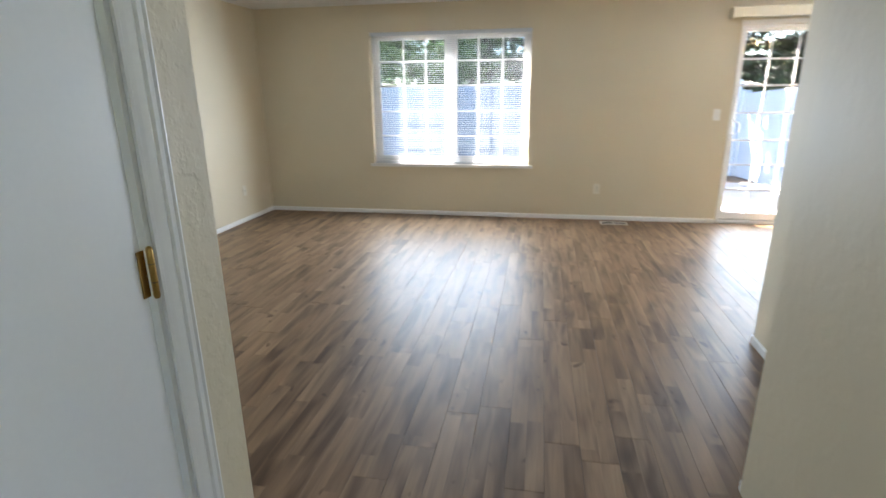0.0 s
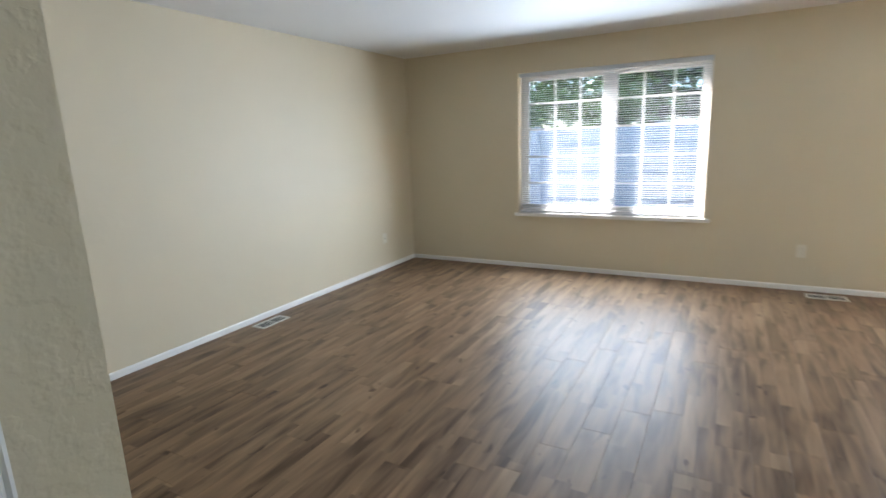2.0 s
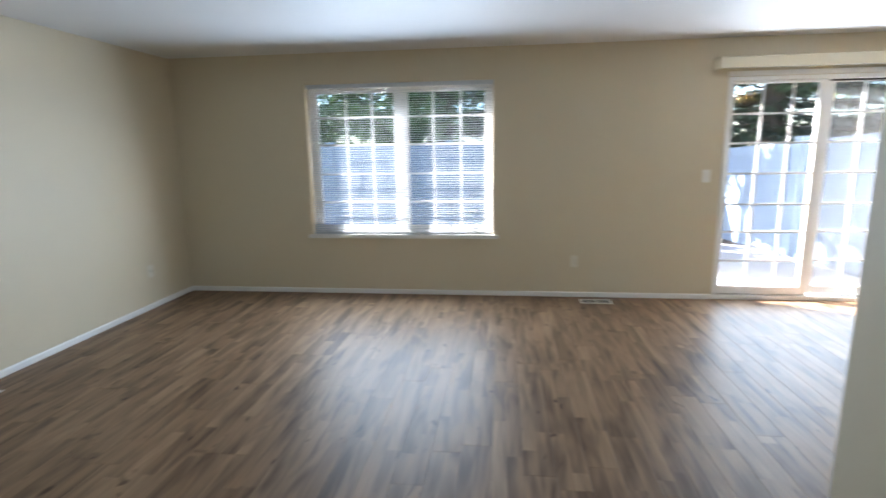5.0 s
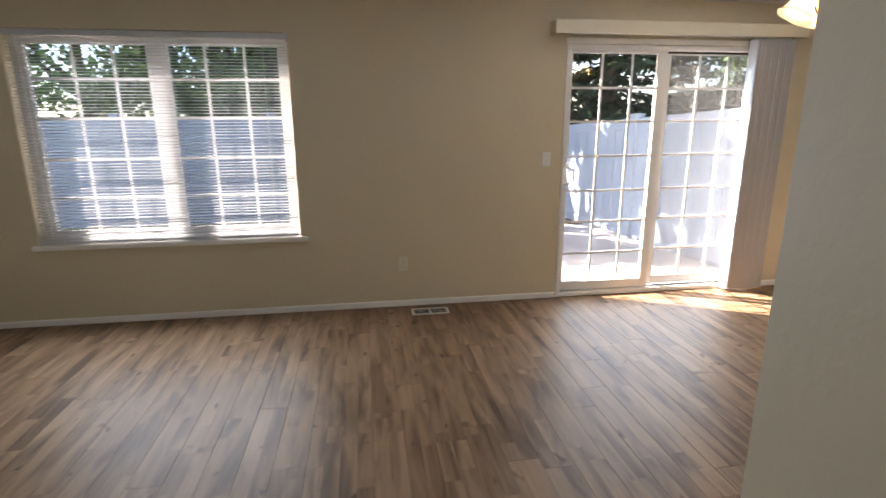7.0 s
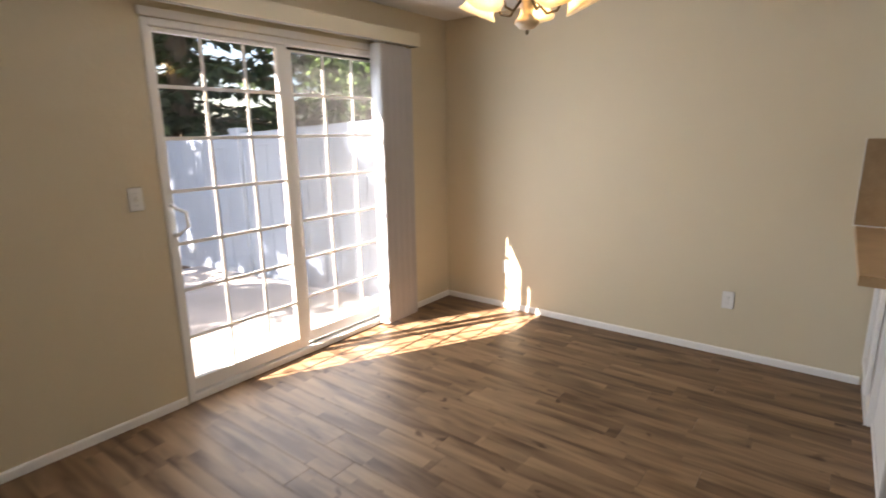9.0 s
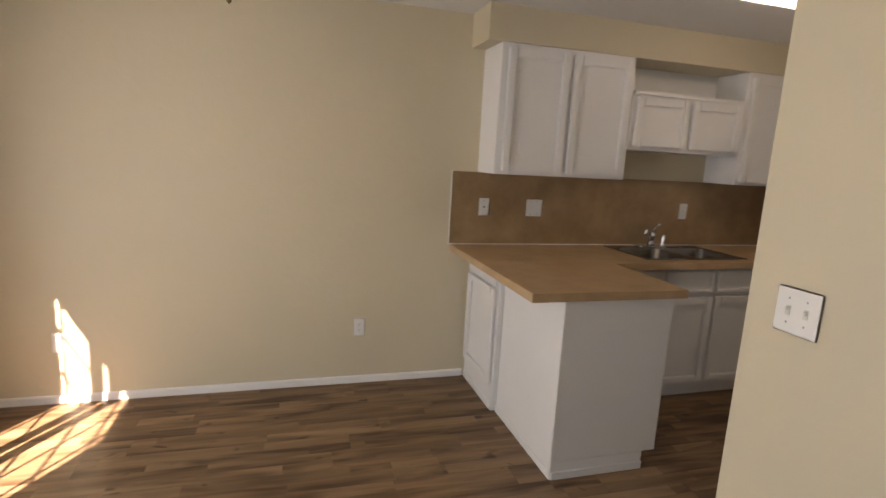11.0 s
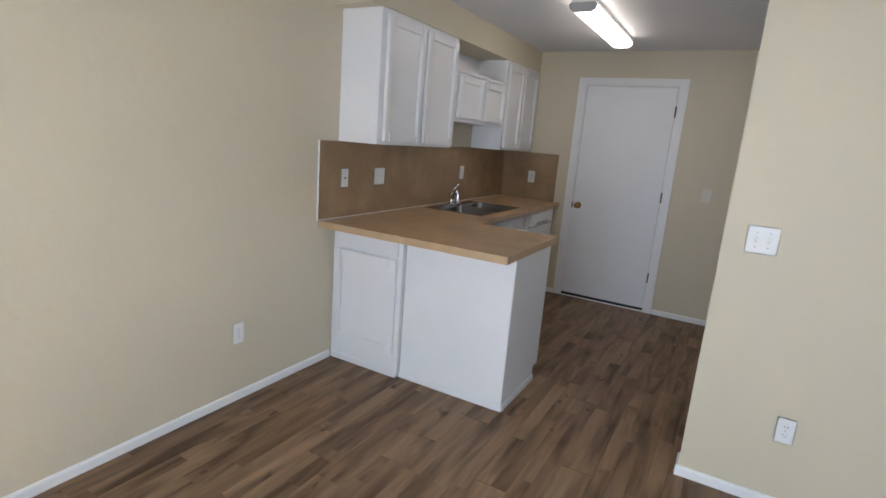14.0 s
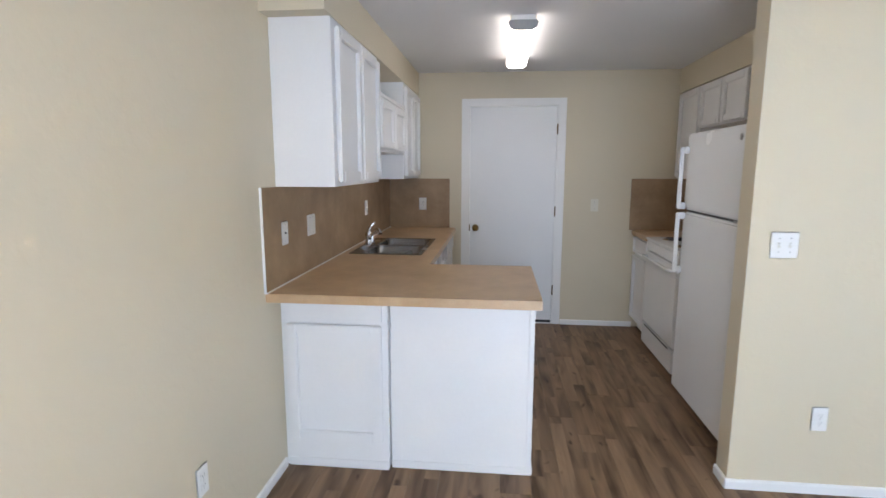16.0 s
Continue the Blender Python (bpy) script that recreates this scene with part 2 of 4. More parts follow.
TUBEGLOW = lit("glowing_acrylic", (1.0, 0.95, 0.86), TUBE * 1.3)
BULBGLOW = lit("lit_bulb", (1.0, 0.80, 0.50), BULB)
CONCRETE = surface("patio_concrete", (0.42, 0.41, 0.395), 0.85, 0.16, 1.6, 40.0, 0.5, 0.004)
BARK_BED = surface("bark_mulch", (0.11, 0.075, 0.05), 0.95, 0.45, 9.0, 34.0, 1.0, 0.03)
GRASS = surface("lawn", (0.075, 0.105, 0.035), 0.95, 0.35, 1.1, 30.0, 1.0, 0.03)
# white vinyl, darkened and blued so the fence's shade is in its colour
FENCE = surface("shade_blued_vinyl_fence", (0.34, 0.42, 0.52), 0.45, 0.04, 1.0, 40.0, 0.05)
TRUNK = surface("tree_bark", (0.10, 0.075, 0.055), 0.95, 0.4, 4.0, 22.0, 1.0, 0.03)
NEEDLE = leafy("dark_needles", (0.012, 0.030, 0.012), (0.045, 0.085, 0.030))
LEAF = leafy("green_leaves", (0.05, 0.105, 0.025), (0.18, 0.29, 0.07))

# frosted amber lamp glass lets the bulbs shine through
SHADE, _n, _l, _b = shader("frosted_amber_glass", 0.35)
_co = _n.new("ShaderNodeTexCoord").outputs["Object"]
_marble = noise_tex(_n, _l, _co, 14.0, 4)
_r = ramp(_n, _l, _marble.outputs["Fac"], [(0.3, (0.97, 0.84, 0.60)), (0.7, (1.0, 0.94, 0.80))])
_tr = _n.new("ShaderNodeBsdfTranslucent")
_mx = _n.new("ShaderNodeMixShader")
_mx.inputs[0].default_value = 0.7
_l.new(_r.outputs["Color"], _b.inputs["Base Color"])
_l.new(_r.outputs["Color"], _tr.inputs["Color"])
_l.new(_b.outputs[0], _mx.inputs[1])
_l.new(_tr.outputs[0], _mx.inputs[2])
_l.new(_mx.outputs[0], _n["Material Output"].inputs["Surface"])

# ---- mesh helpers ----
ORIGIN = {}


def box(bm, x0, x1, y0, y1, z0, z1, bevel=0.0):
    made = bmesh.ops.create_cube(bm, size=1.0, matrix=Matrix.LocRotScale(((x0 + x1) / 2, (y0 + y1) / 2, (z0 + z1) / 2), None, (abs(x1 - x0), abs(y1 - y0), abs(z1 - z0))))
    if bevel:
        edges = list({e for v in made["verts"] for e in v.link_edges})
        bmesh.ops.bevel(bm, geom=edges, offset=bevel, segments=2, affect="EDGES", clamp_overlap=True)
    return bm


def solid(*dims, bevel=0.0):
    return box(bmesh.new(), *dims, bevel=bevel)


def lathe(bm, profile, at, n=24, axis="z"):
    """Turn (radius, height) pairs about an axis through at."""
    rings = []
    for r, h in profile:
        ring = []
        for i in range(n):
            a = 2 * math.pi * i / n
            p = {"z": (r * math.cos(a), r * math.sin(a), h), "y": (r * math.cos(a), h, r * math.sin(a)), "x": (h, r * math.cos(a), r * math.sin(a))}[axis]
            ring.append(bm.verts.new((at[0] + p[0], at[1] + p[1], at[2] + p[2])))
        rings.append(ring)
    for a, b in zip(rings, rings[1:]):
        for i in range(n):
            bm.faces.new((a[i], a[(i + 1) % n], b[(i + 1) % n], b[i]))
    for ring in (rings[0], rings[-1]):
        if (ring[0].co - ring[n // 2].co).length > 1e-4:
            bm.faces.new(ring)
    bmesh.ops.recalc_face_normals(bm, faces=bm.faces)
    return bm


def tube(bm, points, radius, n=10):
    points = [Vector(p) for p in points]
    rings = []
    for i, p in enumerate(points):
        d = (points[min(i + 1, len(points) - 1)] - points[max(i - 1, 0)]).normalized()
        side = d.cross(Vector((0, 0, 1)) if abs(d.z) < 0.9 else Vector((1, 0, 0))).normalized()
        up = side.cross(d)
        r = radius[i] if isinstance(radius, (list, tuple)) else radius
        rings.append([bm.verts.new(p + side * (r * math.cos(2 * math.pi * k / n)) + up * (r * math.sin(2 * math.pi * k / n))) for k in range(n)])
    for a, b in zip(rings, rings[1:]):
        for k in range(n):
            bm.faces.new((a[k], a[(k + 1) % n], b[(k + 1) % n], b[k]))
    bm.faces.new(rings[0]), bm.faces.new(rings[-1])
    bmesh.ops.recalc_face_normals(bm, faces=bm.faces)
    return bm


def smooth(bm):
    for f in bm.faces:
        f.smooth = True
    return bm


def thing(name, at, label, category, group="", kind=""):
    ob = tagged(new(name), label, category, group, kind)
    ob.location = at
    ORIGIN[ob.name] = Vector(at)
    return ob


def part(name, bm, material, parent=None, label=""):
    me = bpy.data.meshes.new(name)
    o = ORIGIN[parent.name] if parent else Vector((0, 0, 0))
    bmesh.ops.translate(bm, verts=bm.verts, vec=-o)
    bm.to_mesh(me)
    bm.free()
    me.materials.append(material)
    ob = new(name, me)
    if parent:
        ob.parent = parent
        ORIGIN[ob.name] = o
    return tagged(ob, label)


def structure(name, bm, material, label, category="wall"):
    ob = part(name, bm, material)
    ORIGIN[ob.name] = Vector((0, 0, 0))
    return tagged(ob, label, category, kind="structure")


def wall_cells(us, vs, holes, make):
    """Front, back and reveal faces of a slab cut by the lines us and vs, with rectangular holes; make(u, v, side) gives a place."""
    bm, made = bmesh.new(), {}

    def vert(u, v, s):
        if (u, v, s) not in made:
            made[u, v, s] = bm.verts.new(make(u, v, s))
        return made[u, v, s]

    def full(i, j):
        if not (0 <= i < len(us) - 1 and 0 <= j < len(vs) - 1):
            return False
        u, v = (us[i] + us[i + 1]) / 2, (vs[j] + vs[j + 1]) / 2
        return not any(a < u < b and c < v < d for a, b, c, d in holes)

    for i in range(len(us) - 1):
        for j in range(len(vs) - 1):
            if not full(i, j):
                continue
            a, b, c, d = us[i], us[i + 1], vs[j], vs[j + 1]
            for s in (0, 1):
                bm.faces.new([vert(*p, s) for p in ((a, c), (b, c), (b, d), (a, d))])
            for (p, q), other in ((((a, c), (a, d)), (i - 1, j)), (((b, c), (b, d)), (i + 1, j)), (((a, c), (b, c)), (i, j - 1)), (((a, d), (b, d)), (i, j + 1))):
                if not full(*other):
                    bm.faces.new((vert(*p, 0), vert(*q, 0), vert(*q, 1), vert(*p, 1)))
    bmesh.ops.recalc_face_normals(bm, faces=bm.faces)
    return bm


# ---- plan ----
XW, XE, YN, YS = -2.866, 4.735, 6.400, 0.885       # room faces
HALL_L, HALL_R, STUB, HALL_END = -0.278, 1.185, 1.468, 2.152        # entry hall and the end of its wall
PART_Y, PART_W, PART_E = 3.412, 1.670, 2.624       # wall between kitchen and dining side
TOP = 2.62
WIN = (-1.500, 0.300, 0.600, 2.045)
SLD = (2.338, 4.110, 0.0, 2.004)
DOORK = (3.165, 3.985, 0.0, 2.045)
DOORH = (0.449, 1.274, 0.0, 2.045)


CEILING = 2.328


# ---- large structure ----
structure("wall_north", wall_cells([-3.2, WIN[0], WIN[1], SLD[0], SLD[1], 4.9], [-0.12, 0.0, WIN[2], SLD[3], WIN[3], TOP], [WIN, (SLD[0], SLD[1], 0.0, SLD[3])], lambda u, v, s: (u, YN + 0.15 * s, v)), CREAM, "cream painted drywall with window and patio door openings")
structure("wall_west", solid(XW - 0.15, XW, STUB - 0.12, YN, -0.12, TOP), CREAM, "cream painted textured drywall")
structure("wall_east", solid(XE, XE + 0.15, YS, YN, -0.12, TOP), CREAM, "cream painted textured drywall")
structure("wall_south", wall_cells([PART_W, DOORK[0], DOORK[1], XE + 0.15], [-0.12, 0.0, DOORK[3], TOP], [DOORK], lambda u, v, s: (u, YS - 0.14 * s, v)), CREAM, "cream painted drywall with a door opening")
structure("wall_living_south", solid(XW, HALL_L - 0.12, STUB - 0.12, STUB, -0.12, TOP), CREAM, "cream painted textured drywall")
structure("wall_hall_left", wall_cells([-1.6, DOORH[0], DOORH[1], STUB], [-0.12, 0.0, DOORH[3], TOP], [DOORH], lambda u, v, s: (HALL_L - 0.12 * s, u, v)), ROUGHWALL, "cream painted textured drywall with a door opening")
# doorway is not in view; opened for the added hall lamp
UNSEEN_ENTRY = (-1.07, -0.17, 0.0, 2.045)
structure("wall_hall_right", wall_cells([-1.6, UNSEEN_ENTRY[0], UNSEEN_ENTRY[1], HALL_END], [-0.12, 0.0, UNSEEN_ENTRY[3], TOP], [UNSEEN_ENTRY], lambda u, v, s: (HALL_R + (PART_W - HALL_R) * s, u, v)), CREAM, "cream painted drywall with an added, unseen doorway")
structure("wall_hall_end", solid(HALL_L, HALL_R, -1.75, -1.6, -0.12, TOP), CREAM, "cream painted textured drywall")
structure("wall_closet", solid(-1.2, HALL_L - 0.12, -0.6, STUB - 0.12, -0.12, 0.0), CREAM, "plain closet floor behind the hall door")
structure("wall_kitchen_west", solid(PART_W, 1.820, YS, PART_Y - 0.12, -0.12, TOP), CREAM, "cream painted textured drywall")
structure("wall_partition", solid(PART_W, PART_E, PART_Y - 0.12, PART_Y, -0.12, TOP), CREAM, "cream painted drywall partition with rounded corners")
structure("soffit_east", solid(4.445, XE, YS, 3.520, 2.130, TOP), CREAM, "cream soffit above the wall cabinets", "soffit")
structure("soffit_west", solid(1.820, 2.140, YS, PART_Y - 0.12, 2.122, TOP), CREAM, "cream soffit above the wall cabinets", "soffit")

bm = solid(-3.2, 4.95, -1.8, 6.65, CEILING, 2.70)
structure("ceiling", bm, CEIL, "white sprayed texture ceiling", "ceiling")

floor = structure("floor", solid(XW, XE, -1.6, YN, -0.12, -0.006), SUBFLOOR, "brown wood-look vinyl plank floor", "floor")


def skirting(name, a, b, inward, h=0.048, t=0.012):
    """A white base moulding with an eased top edge from a to b."""
    a, b, n = Vector((*a, 0)), Vector((*b, 0)), Vector((*inward, 0))
    bm = bmesh.new()
    prof = [(0, 0.001), (t, 0.001), (t, h - 0.010), (t * 0.75, h - 0.003), (t * 0.35, h), (0, h)]
    ends = [[bm.verts.new(p + n * o + Vector((0, 0, z))) for o, z in prof] for p in (a, b)]
    for i in range(len(prof)):
        j = (i + 1) % len(prof)
        bm.faces.new((ends[0][i], ends[0][j], ends[1][j], ends[1][i]))
    bm.faces.new(ends[0]), bm.faces.new(ends[1])
    bmesh.ops.recalc_face_normals(bm, faces=bm.faces)
    return structure(name, bm, WHITE, "white painted wooden base moulding", "baseboard")


for n, a, b, d in (("baseboard_north", (XW + 0.012, YN), (2.328, YN), (0, -1)), ("baseboard_north_east", (4.122, YN), (XE - 0.012, YN), (0, -1)),
                   ("baseboard_west", (XW, STUB), (XW, YN), (1, 0)), ("baseboard_east", (XE, 3.46), (XE, YN), (-1, 0)),
                   ("baseboard_living_south", (XW + 0.012, STUB), (HALL_L - 0.004, STUB), (0, 1)), ("baseboard_partition", (PART_W + 0.002, PART_Y), (PART_E + 0.010, PART_Y), (0, 1)),
                   ("baseboard_partition_end", (PART_E, PART_Y - 0.12), (PART_E, PART_Y), (1, 0)), ("baseboard_partition_west", (PART_W, HALL_END + 0.012), (PART_W, PART_Y), (-1, 0)),
                   ("baseboard_kitchen_south", (2.44, YS), (3.098, YS), (0, 1)), ("baseboard_kitchen_corner", (4.047, YS), (4.14, YS), (0, 1)),
                   ("baseboard_hall_left", (HALL_L, 1.338), (HALL_L, STUB), (1, 0)), ("baseboard_hall_return", (HALL_R, HALL_END), (PART_W - 0.012, HALL_END), (0, 1))):
    skirting(n, a, b, d)


def pane(name, x0, x1, z0, z1, y, mat, parent):
    ob = part(name, solid(x0, x1, y, y + 0.004, z0, z1), mat, parent)
    ob.visible_shadow = False
    return ob


# ---- window ----
win = thing("window_1", ((WIN[0] + WIN[1]) / 2, YN + 0.1, WIN[2]), "white vinyl sliding window with white grids", "window", kind="structure")
wx0, wx1, wz0, wz1, wy = WIN[0] + 0.003, WIN[1] - 0.003, WIN[2] + 0.004, WIN[3] - 0.003, YN + 0.085
MID = -0.588
for n, x0, x1, z0, z1 in (("window_frame", wx0, wx0 + 0.045, wz0, wz1), ("window_frame", wx1 - 0.045, wx1, wz0, wz1), ("window_frame", wx0 + 0.045, wx1 - 0.045, wz1 - 0.045, wz1),
                          ("window_frame", wx0 + 0.045, wx1 - 0.045, wz0, wz0 + 0.05), ("meeting_stile", MID - 0.035, MID + 0.035, wz0 + 0.05, wz1 - 0.045)):
    part(n, solid(x0, x1, wy, wy + 0.06, z0, z1, bevel=0.004), VINYL, win)
for x0, x1, cuts, glass in ((wx0 + 0.045, MID - 0.035, (-1.136, -0.878), HAZED), (MID + 0.035, wx1 - 0.045, (-0.278, -0.013), MESHED)):
    pane("pane", x0, x1, wz0 + 0.05, wz1 - 0.045, wy + 0.03, glass, win)
    for a, b in ((x0 + 0.001, x0 + 0.036), (x1 - 0.036, x1 - 0.001)):
        part("sash_stile", solid(a, b, wy + 0.006, wy + 0.029, wz0 + 0.051, wz1 - 0.046, bevel=0.003), VINYL, win)
        part("sash_stile", solid(a, b, wy + 0.035, wy + 0.055, wz0 + 0.051, wz1 - 0.046, bevel=0.003), VINYL, win)
    for a, b in ((wz0 + 0.051, wz0 + 0.083), (wz1 - 0.078, wz1 - 0.046)):
        part("sash_rail", solid(x0 + 0.037, x1 - 0.037, wy + 0.006, wy + 0.0285, a, b, bevel=0.003), VINYL, win)
    for c in cuts:
        part("muntin", solid(c - 0.010, c + 0.010, wy + 0.020, wy + 0.029, wz0 + 0.05, wz1 - 0.045, bevel=0.002), VINYL, win)
    for z in (1.740, 1.472, 1.190, 0.919):
        part("muntin", solid(x0, x1, wy + 0.018, wy + 0.0275, z - 0.010, z + 0.010, bevel=0.002), VINYL, win)
structure("sill_1", solid(-1.540, 0.355, YN - 0.030, YN + 0.083, 0.568, WIN[2] + 0.002, bevel=0.006), WHITE, "white painted wooden window sill", "sill")
structure("apron_1", solid(-1.515, 0.330, YN - 0.012, YN - 0.001, 0.533, 0.566, bevel=0.003), CREAM, "cream painted apron moulding below the sill", "trim")

# unseen outside boards, added to widen the jamb's shadow on the blind
for n, x0, x1, z0, z1 in (("trim_shading_west", WIN[0] - 0.09, WIN[0], WIN[2] - 0.09, WIN[3] + 0.09), ("trim_shading_east", WIN[1], WIN[1] + 0.09, WIN[2] - 0.09, WIN[3] + 0.09),
                          ("trim_shading_top", WIN[0], WIN[1], WIN[3], WIN[3] + 0.09), ("trim_shading_bottom", WIN[0], WIN[1], WIN[2] - 0.09, WIN[2])):
    structure(n, solid(x0, x1, YN + 0.151, YN + 0.200, z0, z1, bevel=0.003), WHITE, "white outside window casing, unseen, added to shade the blind", "trim")

blind = thing("window_blind", ((WIN[0] + WIN[1]) / 2, YN + 0.02, WIN[2]), "white horizontal mini blind with open slats in the window", "blind")
bx0, bx1, by = WIN[0] + 0.012, WIN[1] - 0.012, YN + 0.018
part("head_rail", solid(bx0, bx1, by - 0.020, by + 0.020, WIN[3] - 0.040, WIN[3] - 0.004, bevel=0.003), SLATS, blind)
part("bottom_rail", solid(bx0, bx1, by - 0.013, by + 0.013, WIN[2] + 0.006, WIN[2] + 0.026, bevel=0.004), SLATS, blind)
bm = bmesh.new()
W, TILT = 0.0125, radians(11)
sect = [(-W, -0.0012), (-W * 0.5, 0.0008), (0, 0.0015), (W * 0.5, 0.0008), (W, -0.0012)]
rows_ = []
for x in (bx0 + 0.004, bx1 - 0.004):
    up = [bm.verts.new((x, by + p * math.cos(TILT), p * math.sin(TILT) + q)) for p, q in sect]
    dn = [bm.verts.new((x, by + p * math.cos(TILT), p * math.sin(TILT) + q - 0.0007)) for p, q in sect]
    rows_.append(up + dn[::-1])
for i in range(10):
    j = (i + 1) % 10
    bm.faces.new((rows_[0][i], rows_[0][j], rows_[1][j], rows_[1][i]))
bm.faces.new(rows_[0]), bm.faces.new(rows_[1])
bmesh.ops.recalc_face_normals(bm, faces=bm.faces)
SLAT_Z = [WIN[2] + 0.038 + 0.0212 * i for i in range(64)]
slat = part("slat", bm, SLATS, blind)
base = slat.location.copy()
for i, z in enumerate(SLAT_Z):
    o = slat if i == 0 else new("slat", slat.data)
    o.parent = blind
    o.location = base + Vector((0, 0, z + 0.0015 * math.sin(i * 1.7)))
for x in (bx0 + 0.16, (bx0 + bx1) / 2, bx1 - 0.16):
    for dy in (-0.013, 0.013):
        part("ladder_cord", tube(bmesh.new(), [(x, by + dy, WIN[2] + 0.02), (x, by + dy, WIN[3] - 0.03)], 0.0009, 6), SLATS, blind)
part("tilt_wand", tube(bmesh.new(), [(bx0 + 0.09, by - 0.026, 1.25), (bx0 + 0.085, by - 0.024, WIN[3] - 0.035)], 0.004, 8), PLATE, blind)
part("side_bracket", solid(bx1 - 0.002, bx1 + 0.010, by - 0.026, by + 0.022, WIN[3] - 0.055, WIN[3] - 0.001, bevel=0.002), SLATS, blind)

# ---- patio door ----
sl = thing("door_1", (3.225, YN + 0.08, 0.0), "white vinyl sliding patio door with white grids", "door", kind="structure")
sx0, sx1, sz1 = SLD[0] + 0.002, SLD[1] - 0.002, SLD[3] - 0.003
for n, x0, x1, z0, z1 in (("door_frame", sx0, sx0 + 0.035, 0.002, sz1), ("door_frame", sx1 - 0.035, sx1, 0.002, sz1), ("door_frame", sx0 + 0.035, sx1 - 0.035, sz1 - 0.035, sz1), ("threshold", sx0 + 0.035, sx1 - 0.035, 0.001, 0.038)):
    part(n, solid(x0, x1, YN - 0.006, YN + 0.13, z0, z1, bevel=0.004), VINYL, sl)
part("track", solid(sx0 + 0.036, sx1 - 0.036, YN + 0.045, YN + 0.056, 0.038, 0.050), GREYM, sl)


def leaf(name, x0, x1, y, left, right, cuts, glass, grid_y):
    root = part(name, solid(x0, x0 + left, y, y + 0.038, 0.052, sz1 - 0.038, bevel=0.004), VINYL, sl)
    part("stile", solid(x1 - right, x1, y, y + 0.038, 0.052, sz1 - 0.038, bevel=0.004), VINYL, root)
    part("top_rail", solid(x0 + left, x1 - right, y, y + 0.038, 1.942, sz1 - 0.038, bevel=0.003), VINYL, root)
    part("bottom_rail", solid(x0 + left, x1 - right, y, y + 0.038, 0.052, 0.125, bevel=0.003), VINYL, root)
    pane("pane", x0 + left, x1 - right, 0.125, 1.942, y + 0.018, glass, root)
    for c in cuts:
        part("muntin", solid(c - 0.009, c + 0.009, y + grid_y, y + grid_y + 0.009, 0.125, 1.942, bevel=0.002), VINYL, root)
    for z in (1.688, 1.434, 1.166, 0.890, 0.636, 0.368):
        part("muntin", solid(x0 + left, x1 - right, y + grid_y - 0.0015, y + grid_y + 0.0075, z - 0.009, z + 0.009, bevel=0.002), VINYL, root)
    return root


# black strip drawn for the dark gap along the door head
part("head_gap_strip", solid(sx0 + 0.036, sx1 - 0.036, YN + 0.052, YN + 0.058, 1.950, sz1 - 0.036), BLACK, sl)
moving = leaf("sliding_leaf", 2.352, 3.170, YN + 0.010, 0.044, 0.075, (2.638, 2.885), GLASS, 0.006)
fixed = leaf("fixed_leaf", 3.165, 4.072, YN + 0.060, 0.070, 0.060, (3.486, 3.738), SCREENED, 0.006)
HX = 2.374
bm = tube(bmesh.new(), [(HX, YN + 0.010, 1.100), (HX, YN - 0.030, 1.100), (HX + 0.006, YN - 0.046, 1.085), (HX + 0.050, YN - 0.050, 1.060), (HX + 0.053, YN - 0.050, 0.985), (HX + 0.006, YN - 0.046, 0.955), (HX, YN - 0.030, 0.945), (HX, YN + 0.010, 0.945)], 0.010, 10)
part("pull_handle", smooth(bm), VINYL, moving, "white curved pull handle")
part("latch_plate", solid(2.358, 2.388, YN + 0.003, YN + 0.011, 0.89, 1.15, bevel=0.003), VINYL, moving)

structure("trim_door_head", solid(2.328, 4.120, YN - 0.016, YN - 0.001, SLD[3] + 0.001, 2.046, bevel=0.004), WHITE, "white painted head trim over the patio door", "trim")
val = thing("valance", (3.23, YN - 0.1, 2.1), "cream vinyl valance box above the patio door", "valance")
part("front_board", solid(2.200, 4.250, 6.268, 6.276, 2.060, 2.148, bevel=0.002), VALANCE, val)
part("end_board", solid(2.200, 2.208, 6.277, YN - 0.001, 2.060, 2.148, bevel=0.002), VALANCE, val)
part("end_board", solid(4.242, 4.250, 6.277, YN - 0.001, 2.060, 2.148, bevel=0.002), VALANCE, val)
part("top_board", solid(2.200, 4.250, 6.268, YN - 0.001, 2.149, 2.155, bevel=0.002), VALANCE, val)

vb = thing("vertical_blind", (4.03, 6.37, 0.0), "grey vertical blind drawn aside into a stack", "blind")
part("head_rail", solid(2.30, 4.24, 6.312, 6.356, 2.066, 2.098, bevel=0.003), GREYM, vb)
VANES = 15
